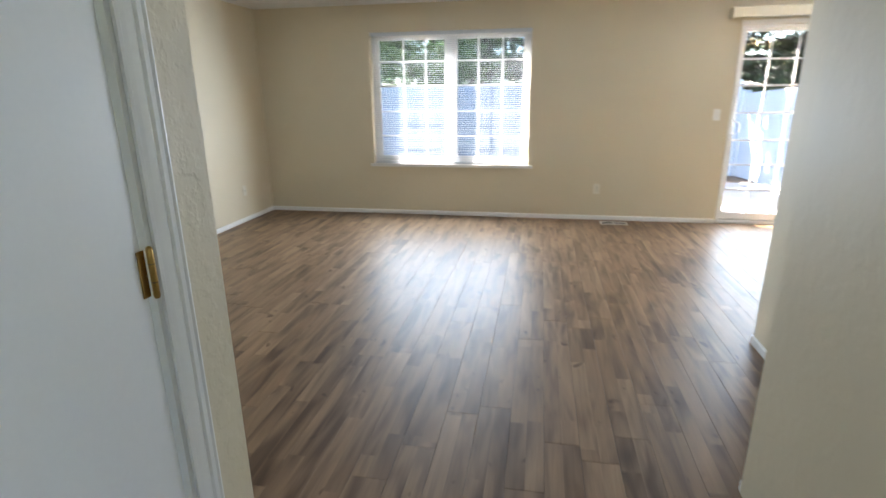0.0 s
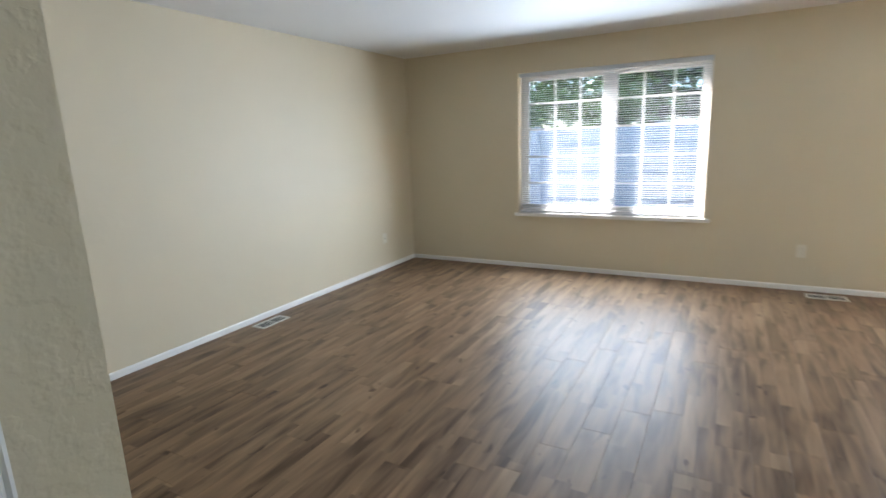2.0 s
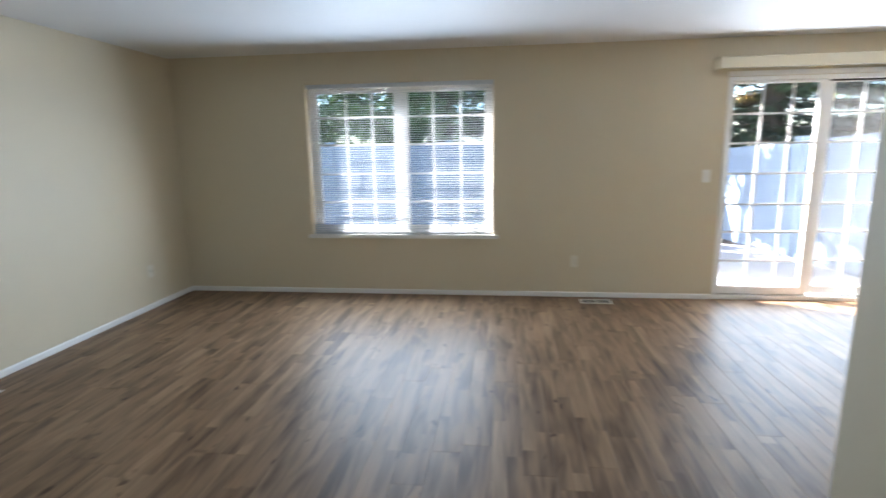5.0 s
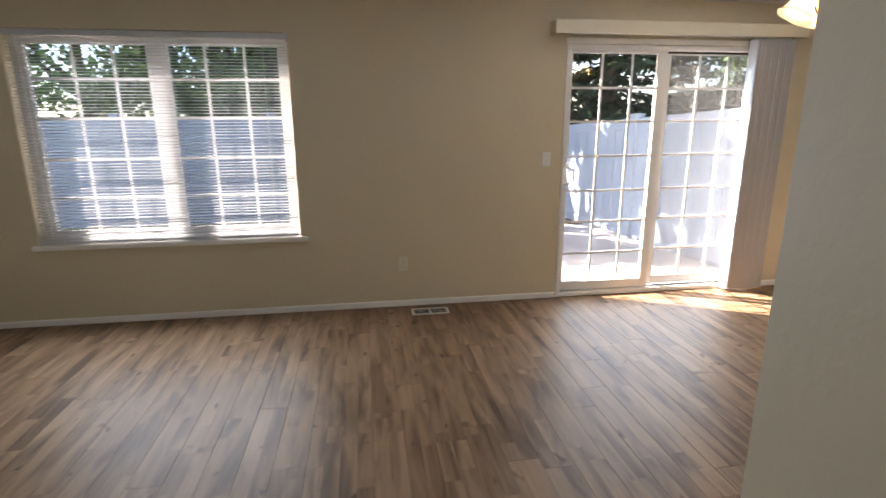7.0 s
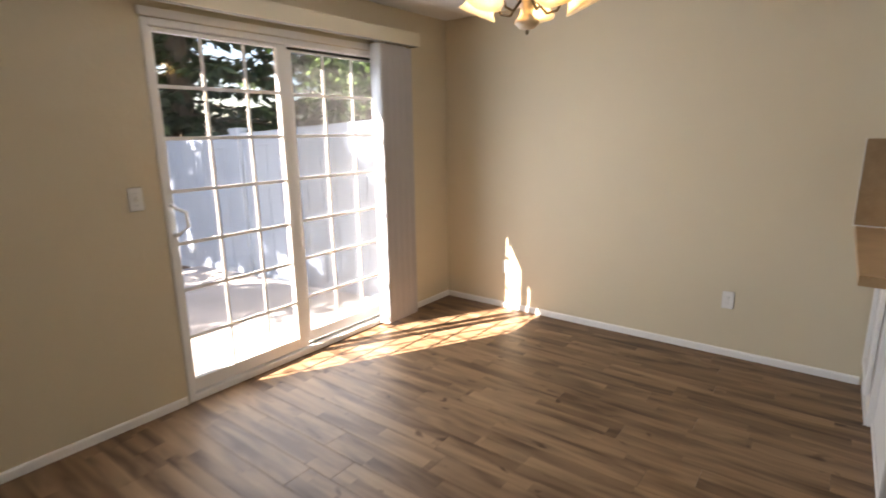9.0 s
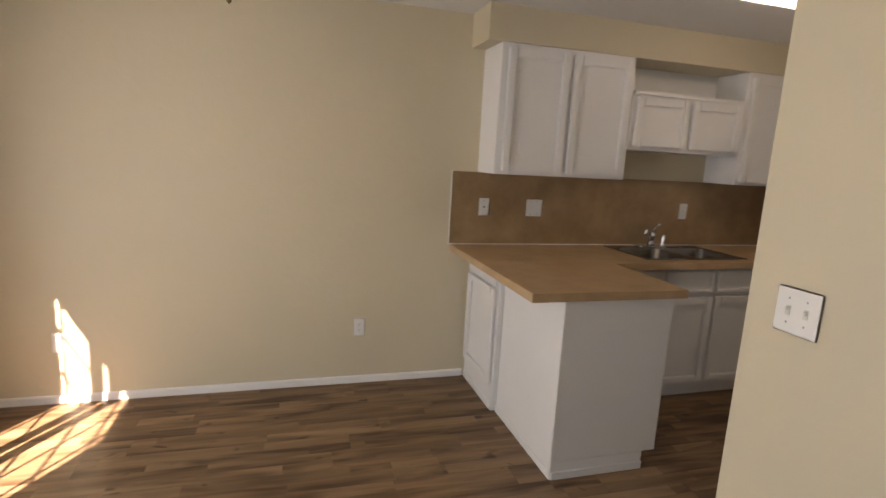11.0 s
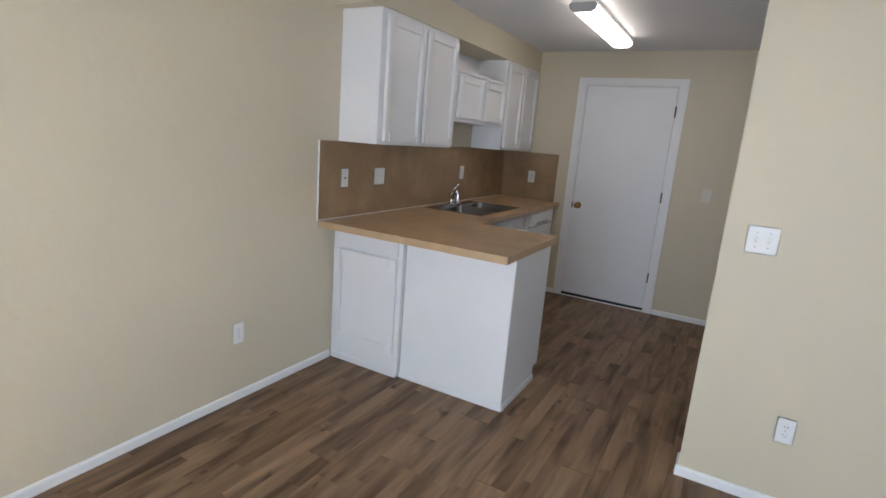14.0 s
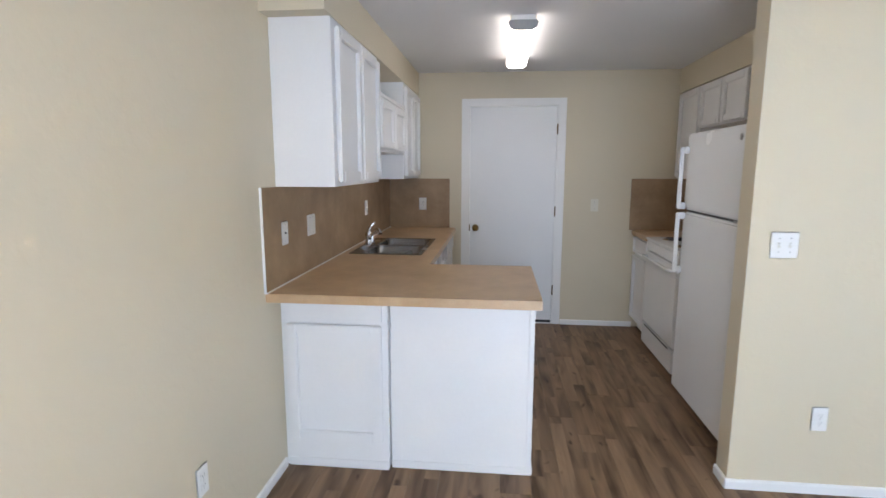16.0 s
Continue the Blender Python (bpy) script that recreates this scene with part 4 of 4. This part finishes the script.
part("body", smooth(lathe(bmesh.new(), [(0.029, 0.012), (0.027, 0.026), (0.022, 0.036), (0.022, 0.066), (0.027, 0.074), (0.024, 0.094), (0.010, 0.102), (0.0, 0.103)], (fx, fy, fz), 20)), CHROME, fc)
SDX, SDY = -0.62, 0.78          # the spout is swung towards the peninsula
part("spout", smooth(tube(bmesh.new(), [(fx + SDX * d, fy + SDY * d, fz + h) for d, h in ((0.012, 0.050), (0.055, 0.088), (0.105, 0.118), (0.155, 0.132), (0.185, 0.126), (0.198, 0.104))], [0.013, 0.012, 0.011, 0.011, 0.0115, 0.012], 12)), CHROME, fc)
part("lever", smooth(tube(bmesh.new(), [(fx, fy, fz + 0.096), (fx - 0.006, fy - 0.006, fz + 0.125), (fx - 0.030, fy - 0.016, fz + 0.158), (fx - 0.044, fy - 0.022, fz + 0.164)], [0.012, 0.009, 0.009, 0.011], 10)), CHROME, fc)
part("side_spray", smooth(lathe(bmesh.new(), [(0.020, 0.012), (0.016, 0.025), (0.011, 0.040), (0.015, 0.070), (0.012, 0.085), (0.0, 0.087)], (fx, fy - 0.098, fz), 16)), CHROME, fc)

# ---- west side of the kitchen ----
wb = thing("base_cabinet", (2.15, 1.12, 0.0), "white base cabinet with drawer beside the stove", "cabinet", "base cabinets")
carcass(wb, (1.821, 2.440, YS + 0.001, 1.350, 0.090, 0.872))
part("toe_kick", solid(2.365, 2.380, YS + 0.001, 1.350, 0.001, 0.089), CABINET, wb)
shaker("door", wb, "x", 2.440, 0.900, 1.335, 0.115, 0.690, 1)
shaker("drawer_front", wb, "x", 2.440, 0.900, 1.335, 0.715, 0.855, 1)
wc = thing("counter_top", (2.15, 1.12, CB), "tan laminate counter top beside the stove", "counter")
part("slab", solid(1.821, 2.478, YS + 0.001, 1.352, CB, CT, bevel=0.003), COUNTER, wc)
wsb = thing("backsplash", (2.15, YS, CT), "tan laminate backsplash beside the stove", "backsplash")
part("sheet", solid(1.832, 2.505, YS + 0.001, YS + 0.010, CT + 0.001, 1.380), SPLASH, wsb)
part("sheet", solid(1.821, 1.830, YS + 0.011, 1.355, CT + 0.001, 1.380), SPLASH, wsb)

st = thing("stove", (2.15, 1.745, 0.0), "white freestanding electric stove with coil burners", "stove")
part("body", solid(1.835, 2.430, 1.362, 2.128, 0.030, 0.895, bevel=0.004), APPLIANCE, st)
od = part("oven_door", solid(2.432, 2.478, 1.366, 2.124, 0.215, 0.800, bevel=0.008), APPLIANCE, st)
part("handle", smooth(tube(bmesh.new(), [(2.478, 1.42, 0.765), (2.510, 1.42, 0.770), (2.518, 1.45, 0.771), (2.518, 2.04, 0.771), (2.510, 2.07, 0.770), (2.478, 2.07, 0.765)], 0.011, 10)), APPLIANCE, od)
part("control_lip", solid(2.432, 2.470, 1.366, 2.124, 0.815, 0.893, bevel=0.006), APPLIANCE, st)
dr = part("drawer", solid(2.432, 2.474, 1.366, 2.124, 0.030, 0.200, bevel=0.006), APPLIANCE, st)
part("drawer_grip", solid(2.4745, 2.478, 1.45, 2.04, 0.186, 0.197, bevel=0.001), BLACK, dr)
top_ = part("cooktop", solid(1.835, 2.485, 1.360, 2.130, 0.8955, 0.915, bevel=0.006), APPLIANCE, st)
for bxx, byy, r in ((2.31, 1.55, 0.075), (2.31, 1.94, 0.095), (2.03, 1.55, 0.095), (2.03, 1.94, 0.075)):
    part("drip_pan", lathe(bmesh.new(), [(r + 0.022, 0.0005), (r + 0.018, 0.004), (r, 0.001), (0.0, 0.0008)], (bxx, byy, 0.915), 24), CHROME, top_)
    pts = [(bxx + (0.018 + (r - 0.018) * k / 70) * math.cos(k * 0.42), byy + (0.018 + (r - 0.018) * k / 70) * math.sin(k * 0.42), 0.926) for k in range(71)]
    part("coil", smooth(tube(bmesh.new(), pts, 0.0045, 6)), BLACK, top_)
bg = part("backguard", solid(1.835, 1.905, 1.362, 2.128, 0.916, 1.075, bevel=0.010), APPLIANCE, st)
for yk in (1.43, 1.50, 1.99, 2.06):
    part("knob", smooth(lathe(bmesh.new(), [(0.022, 0.0), (0.020, 0.018), (0.0, 0.020)], (1.906, yk, 1.01), 16, "x")), BLACK, bg)

fr = thing("refrigerator", (2.19, 2.78, 0.0), "white top-freezer refrigerator with moulded side handles", "refrigerator")
FY0, FY1, FX = 2.402, 3.165, 2.560
part("cabinet", solid(1.835, 2.470, FY0, FY1, 0.030, 1.672, bevel=0.006), APPLIANCE, fr)
fd = part("freezer_door", solid(2.478, FX, FY0, FY1, 1.222, 1.680, bevel=0.014), APPLIANCE, fr)
rd = part("fridge_door", solid(2.478, FX, FY0, FY1, 0.075, 1.208, bevel=0.014), APPLIANCE, fr)
part("gasket", solid(2.471, 2.477, FY0 + 0.01, FY1 - 0.01, 0.080, 1.670), BLACK, fr)
part("gap_shadow_strip", solid(2.478, 2.535, FY0 + 0.01, FY1 - 0.01, 1.209, 1.221), BLACK, fr)
part("grille", solid(2.440, 2.480, FY0 + 0.02, FY1 - 0.02, 0.012, 0.070, bevel=0.003), GREYM, fr)
part("hinge_cover", solid(2.42, 2.52, FY1 - 0.11, FY1 - 0.03, 1.681, 1.694, bevel=0.004), APPLIANCE, fr)
part("middle_hinge", solid(2.536, FX + 0.004, FY1 - 0.06, FY1 - 0.004, 1.209, 1.221, bevel=0.002), GREYM, fr)
part("badge", smooth(lathe(bmesh.new(), [(0.017, 0.0003), (0.016, 0.003), (0.0, 0.0035)], (FX, FY1 - 0.055, 1.622), 20, "x")), GREYM, fd, "round grey badge")
for door_part, z0, z1 in ((fd, 1.226, 1.600), (rd, 0.830, 1.206)):
    zs = sorted((z0, z1))
    part("handle", solid(FX + 0.030, FX + 0.052, FY0 + 0.018, FY0 + 0.048, zs[0], zs[1], bevel=0.007), APPLIANCE, door_part, "white moulded vertical handle")
    for z in (zs[0] + 0.02, zs[1] - 0.02):
        part("handle_mount", solid(FX + 0.001, FX + 0.034, FY0 + 0.016, FY0 + 0.050, z - 0.020, z + 0.020, bevel=0.005), APPLIANCE, door_part)

# ---- lamps ----
LZ = CEILING - 0.002
fl = thing("ceiling_light", (3.58, 2.06, LZ), "fluorescent wraparound ceiling light, switched on", "ceiling light")
part("pan", solid(3.508, 3.652, 1.475, 2.650, LZ - 0.030, LZ, bevel=0.003), PLATE, fl)
bm = bmesh.new()
prof = [(-0.070, -0.031), (-0.079, -0.042), (-0.072, -0.066), (-0.050, -0.080), (0.050, -0.080), (0.072, -0.066), (0.079, -0.042), (0.070, -0.031)]
ends = [[bm.verts.new((3.58 + p, y, LZ + q)) for p, q in prof] for y in (1.490, 2.635)]
for i in range(len(prof)):
    j = (i + 1) % len(prof)
    bm.faces.new((ends[0][i], ends[0][j], ends[1][j], ends[1][i]))
bm.faces.new(ends[0]), bm.faces.new(ends[1])
bmesh.ops.recalc_face_normals(bm, faces=bm.faces)
part("diffuser", bm, TUBEGLOW, fl, "glowing prismatic acrylic diffuser")
for y0, y1 in ((1.470, 1.4895), (2.6355, 2.655)):
    bm = bmesh.new()
    ends = [[bm.verts.new((3.58 + p * 1.06, y, LZ - 0.001 + q * 1.05 + 0.004)) for p, q in prof] for y in (y0, y1)]
    for i in range(len(prof)):
        j = (i + 1) % len(prof)
        bm.faces.new((ends[0][i], ends[0][j], ends[1][j], ends[1][i]))
    bm.faces.new(ends[0]), bm.faces.new(ends[1])
    bmesh.ops.recalc_face_normals(bm, faces=bm.faces)
    part("end_cap", bm, GREYM, fl, "grey end cap")

PX, PY, PZ = 3.040, 4.730, 1.815
ch = thing("chandelier", (PX, PY, CEILING), "five-arm chandelier with amber glass shades, lit", "chandelier")
cz = CEILING
part("canopy", smooth(lathe(bmesh.new(), [(0.065, cz - 0.001), (0.062, cz - 0.018), (0.030, cz - 0.034), (0.008, cz - 0.045), (0.0, cz - 0.046)], (PX, PY, 0), 24)), TURNED, ch)
part("stem", tube(bmesh.new(), [(PX, PY, cz - 0.04), (PX, PY, 2.16)], 0.007, 10), BRONZE, ch)
part("column", smooth(lathe(bmesh.new(), [(0.006, PZ + 0.35), (0.020, PZ + 0.33), (0.030, PZ + 0.28), (0.018, PZ + 0.235), (0.022, PZ + 0.215), (0.040, PZ + 0.19), (0.048, PZ + 0.16), (0.042, PZ + 0.125), (0.026, PZ + 0.095), (0.019, PZ + 0.075), (0.028, PZ + 0.060), (0.045, PZ + 0.050), (0.048, PZ + 0.040), (0.030, PZ + 0.022), (0.010, PZ + 0.016), (0.0, PZ + 0.015)], (PX, PY, 0), 24)), TURNED, ch, "whitewashed turned wooden column")
part("finial", smooth(lathe(bmesh.new(), [(0.0, PZ - 0.004), (0.006, PZ + 0.002), (0.008, PZ + 0.010), (0.005, PZ + 0.016)], (PX, PY, 0), 12)), BRONZE, ch)
for k in range(5):
    a = radians(20 + 72 * k)
    ca, sa = math.cos(a), math.sin(a)
    at_ = lambda r, z: (PX + r * ca, PY + r * sa, z)
    arm = part("arm", smooth(tube(bmesh.new(), [at_(0.038, PZ + 0.115), at_(0.075, PZ + 0.075), at_(0.115, PZ + 0.085), at_(0.150, PZ + 0.145), at_(0.165, PZ + 0.200), at_(0.180, PZ + 0.222)], 0.0055, 10)), BRONZE, ch)
    # the shade hangs from the end of the arm, tipped outwards
    tip = Matrix.Translation(at_(0.178, PZ + 0.205)) @ Matrix.Rotation(a, 4, "Z") @ Matrix.Rotation(radians(-26), 4, "Y")
    bm = bmesh.new()
    prof, n = [(0.024, 0.004), (0.035, -0.012), (0.046, -0.040), (0.056, -0.070), (0.068, -0.098), (0.083, -0.116)], 30
    rings = []
    for off in (0.0, 0.003):
        for r, z in (prof if off == 0.0 else prof[::-1]):
            ring = []
            for i in range(n):
                t_ = 2 * math.pi * i / n
                wave = 1 + 0.035 * math.cos(6 * t_) * min(1, max(0, -z / 0.122)) ** 2
                ring.append(bm.verts.new(((r - off) * wave * math.cos(t_), (r - off) * wave * math.sin(t_), z)))
            rings.append(ring)
    for p, q in zip(rings, rings[1:] + rings[:1]):
        for i in range(n):
            bm.faces.new((p[i], p[(i + 1) % n], q[(i + 1) % n], q[i]))
    bmesh.ops.transform(bm, matrix=tip, verts=bm.verts)
    bmesh.ops.recalc_face_normals(bm, faces=bm.faces)
    part("shade", smooth(bm), SHADE, ch, "scalloped amber glass shade")
    bm = lathe(bmesh.new(), [(0.021, 0.022), (0.023, 0.004), (0.016, -0.018), (0.015, -0.030)], (0, 0, 0), 16)
    bmesh.ops.transform(bm, matrix=tip, verts=bm.verts)
    part("socket", bm, BRONZE, arm)
    bm = smooth(lathe(bmesh.new(), [(0.012, -0.030), (0.020, -0.046), (0.027, -0.064), (0.026, -0.080), (0.016, -0.094), (0.0, -0.099)], (0, 0, 0), 18))
    bmesh.ops.transform(bm, matrix=tip, verts=bm.verts)
    part("bulb", bm, BULBGLOW, arm, "lit frosted bulb")

# ---- outside ----
GZ = -0.16
structure("ground", solid(-160, 160, 6.60, 320, GZ - 0.3, GZ), GRASS, "lawn reaching away behind the house", "ground")
structure("ground_house", solid(-160, 160, -160, 6.60, GZ - 0.3, GZ - 0.02), GRASS, "plain ground round the house", "ground")
bm = solid(1.4, 4.4, 6.605, 9.55, GZ, -0.05)
for v in bm.verts:
    if v.co.x > 3:
        v.co.x = 4.415 - 0.117 * (v.co.y - 6.68)     # runs along the side fence
structure("patio", bm, CONCRETE, "pale concrete patio slab outside the door", "patio")
structure("planting_bed", solid(-6.5, 4.45, 6.605, 10.85, GZ, GZ + 0.035), BARK_BED, "brown bark mulch bed beside the fence", "ground")


def fence_run(name, a, b, za, zb, label):
    """Vinyl privacy fence: posts, rails and tongued boards, its top line falling from za to zb."""
    a, b = Vector((*a, 0)), Vector((*b, 0))
    L = (b - a).length
    d = (b - a) / L
    ang = math.atan2(d.y, d.x)
    root = thing(name, (a.x, a.y, GZ), label, "fence", "garden fence")

    def put(pname, s0, s1, o0, o1, z0, z1, fall=True, bevel=0.003):
        bm = solid(s0, s1, o0, o1, 0, 1, bevel=0)
        for v in bm.verts:
            t = v.co.x / L
            lo, hi = (z0, z1)
            drop = (zb - za) * t if fall else 0
            v.co.z = (hi + drop) if v.co.z > 0.5 else (lo if z0 < 0.1 else lo + drop)
        bmesh.ops.transform(bm, matrix=Matrix.Translation((a.x, a.y, 0)) @ Matrix.Rotation(ang, 4, "Z"), verts=bm.verts)
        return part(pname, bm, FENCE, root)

    n = max(1, round(L / 2.4))
    for i in range(n + 1):
        s = L * i / n
        post = put("post", s - 0.062, s + 0.062, -0.062, 0.062, GZ, za + 0.03)
        put("post_cap", s - 0.072, s + 0.072, -0.072, 0.072, za + 0.031, za + 0.055)
    for i in range(n):
        s0, s1 = L * i / n + 0.063, L * (i + 1) / n - 0.063
        put("top_rail", s0, s1, -0.022, 0.022, za - 0.14, za)
        put("bottom_rail", s0, s1, -0.022, 0.022, GZ + 0.02, GZ + 0.14, fall=False)
        m = round((s1 - s0) / 0.178)
        for k in range(m):
            u0, u1 = s0 + (s1 - s0) * k / m, s0 + (s1 - s0) * (k + 1) / m
            put("board", u0 + 0.0025, u1 - 0.0025, -0.012, 0.012, GZ + 0.141, za - 0.141, bevel=0)


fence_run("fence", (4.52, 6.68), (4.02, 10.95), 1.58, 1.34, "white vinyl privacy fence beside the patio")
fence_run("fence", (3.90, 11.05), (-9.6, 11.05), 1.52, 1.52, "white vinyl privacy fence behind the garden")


def conifer(at, height, spread, seed, label):
    rng = random.Random(seed)
    t = thing("conifer", (*at, GZ), label, "tree", "trees behind the fence")
    part("trunk", tube(bmesh.new(), [(at[0], at[1], GZ), (at[0] + 0.05, at[1], height * 0.5), (at[0], at[1] + 0.05, height)], [0.26, 0.16, 0.02], 10), TRUNK, t)
    limbs, crown = bmesh.new(), []
    z = 0.5
    while z < height - 0.3:
        reach = spread * (1 - z / height) ** 0.75 * rng.uniform(0.7, 1.1)
        for k in range(rng.randint(3, 5)):
            a, r = rng.uniform(0, 2 * math.pi), reach * rng.uniform(0.65, 1.1)
            p0, prev = Vector((at[0], at[1], z)), None
            steps = max(3, int(r / 0.13))
            pts = []
            for i in range(steps + 1):
                u = i / steps
                pts.append(p0 + Vector((math.cos(a) * r * u, math.sin(a) * r * u, -0.30 * r * u + 0.16 * r * u * u + rng.uniform(-0.02, 0.02))))
            tube(limbs, pts[::max(1, steps // 3)] if steps > 3 else pts, 0.014, 4)
            for p in pts[1:]:
                for _ in range(5):
                    side = a + rng.choice((-1, 1)) * rng.uniform(0.3, 1.4)
                    ln, w = rng.uniform(0.16, 0.34), rng.uniform(0.03, 0.07)
                    dv = Vector((math.cos(side), math.sin(side), rng.uniform(-1.2, 0.35))).normalized()
                    wv = dv.cross(Vector((rng.uniform(-1, 1), rng.uniform(-1, 1), 1))).normalized() * w
                    crown.append((p, p + dv * ln * 0.5 + wv, p + dv * ln, p + dv * ln * 0.5 - wv))
        z += rng.uniform(0.07, 0.16)
    part("limb", limbs, TRUNK, t)
    leaves(t, crown, NEEDLE, at)


def leaves(t, quads, mat, at):
    verts = [tuple(v - Vector((at[0], at[1], GZ))) for q in quads for v in q]
    me = bpy.data.meshes.new("crown")
    me.from_pydata(verts, [], [(4 * i, 4 * i + 1, 4 * i + 2, 4 * i + 3) for i in range(len(quads))])
    me.materials.append(mat)
    ob = new("crown", me)
    ob.parent = t


def broadleaf(at, height, base, radius, seed, label, count=9000, size=1.0):
    rng = random.Random(seed)
    t = thing("tree", (*at, GZ), label, "tree", "trees behind the fence")
    part("trunk", tube(bmesh.new(), [(at[0], at[1], GZ), (at[0] + 0.08, at[1], base), (at[0], at[1] + 0.1, height * 0.8)], [0.20, 0.14, 0.03], 10), TRUNK, t)
    limbs, quads, tips = bmesh.new(), [], []
    for k in range(16):
        a, z = rng.uniform(0, 2 * math.pi), rng.uniform(base * 0.8, height * 0.75)
        r = radius * rng.uniform(0.6, 1.0)
        p = [Vector((at[0] + math.cos(a) * r * u, at[1] + math.sin(a) * r * u, z + 1.1 * u + 0.3 * math.sin(3 * u))) for u in (0, 0.35, 0.7, 1.0)]
        tube(limbs, p, [0.06, 0.045, 0.03, 0.012], 5)
        tips += p[1:]
    part("limb", limbs, TRUNK, t)
    mid = Vector((at[0], at[1], (base + height) / 2 + 0.2))
    clumps = [(p, rng.uniform(0.35, 0.75)) for p in tips]
    for _ in range(26):
        v = Vector((rng.gauss(0, 1), rng.gauss(0, 1), rng.gauss(0, 1))).normalized()
        clumps.append((mid + Vector((v.x * radius * 0.85, v.y * radius * 0.85, v.z * (height - base) * 0.45)), rng.uniform(0.4, 0.9)))
    for i in range(count):
        c, r = rng.choice(clumps)
        p = c + Vector((rng.gauss(0, r * 0.5), rng.gauss(0, r * 0.5), rng.gauss(0, r * 0.38)))
        d = Vector((rng.uniform(-1, 1), rng.uniform(-1, 1), rng.uniform(-0.8, 0.5))).normalized()
        w = d.cross(Vector((rng.uniform(-1, 1), rng.uniform(-1, 1), rng.uniform(-1, 1)))).normalized()
        ln = size * rng.uniform(0.07, 0.13)
        quads.append((p, p + d * ln * 0.5 + w * ln * 0.35, p + d * ln, p + d * ln * 0.5 - w * ln * 0.35))
    leaves(t, quads, LEAF, at)


conifer((6.1, 13.6), 9.5, 2.9, 3, "tall dark green conifer behind the white fence")
conifer((4.0, 15.4), 10.5, 3.0, 5, "tall dark green conifer with drooping branches")
conifer((9.4, 13.2), 9.0, 2.9, 8, "dark green conifer further along the fence")
conifer((0.6, 14.2), 9.0, 2.9, 12, "dark green conifer behind the garden fence")
conifer((2.2, 17.5), 10.5, 3.0, 14, "dark green conifer standing far back")
broadleaf((-0.9, 12.7), 9.6, 2.9, 2.6, 21, "tall leafy tree behind the garden fence", 26000, 2.0)
broadleaf((-4.2, 13.0), 5.2, 1.0, 2.0, 22, "leafy green tree beyond the fence", 9000, 1.2)
broadleaf((-1.6, 12.9), 3.9, 0.9, 1.5, 25, "low leafy tree behind the fence", 7000, 1.2)
broadleaf((-7.0, 14.0), 6.5, 1.2, 2.6, 26, "leafy green tree at the garden corner", 8000, 1.5)
broadleaf((8.2, 10.6), 4.4, 1.2, 1.4, 23, "small leafy tree beside the white fence", 5000, 1.0)

# ---- floor planks ----
PW, PL, GAP = 0.1445, 1.220, 0.0011
rng = random.Random(7)
shared = {}


def plank_mesh(w, l):
    key = (round(w, 4), round(l, 4))
    if key not in shared:
        b = 0.0006
        bm = bmesh.new()
        lo = [bm.verts.new(p) for p in ((0, 0, -0.005), (w, 0, -0.005), (w, l, -0.005), (0, l, -0.005))]
        md = [bm.verts.new(p) for p in ((0, 0, -b), (w, 0, -b), (w, l, -b), (0, l, -b))]
        hi = [bm.verts.new(p) for p in ((b, b, 0), (w - b, b, 0), (w - b, l - b, 0), (b, l - b, 0))]
        for p, q in ((lo, md), (md, hi)):
            for i in range(4):
                bm.faces.new((p[i], p[(i + 1) % 4], q[(i + 1) % 4], q[i]))
        bm.faces.new(hi)
        me = bpy.data.meshes.new("plank")
        bm.to_mesh(me)
        bm.free()
        me.materials.append(WOOD)
        shared[key] = me
    return shared[key]


def floor_start(x):
    return STUB - 0.05 if x <= HALL_L else -0.6 if x < HALL_R else HALL_END - 0.05 if x < PART_W else YS


x = 0.350 - PW * 23
while x < XE - 0.004:
    a, b = max(x, XW), min(x + PW, XE)
    y0 = min(floor_start(a), floor_start(b))
    y = y0 - random.Random(round(x * 1000)).uniform(0.05, 1.15)
    while b - a > 0.01 and y < YN - 0.01:
        c, d = max(y, y0), min(y + PL, YN)
        if d - c > 0.01:
            ob = new("plank", plank_mesh(b - a - GAP, d - c - GAP))
            ob.location = (a, c, 0)
            ob.parent = floor
        y += PL
    x += PW
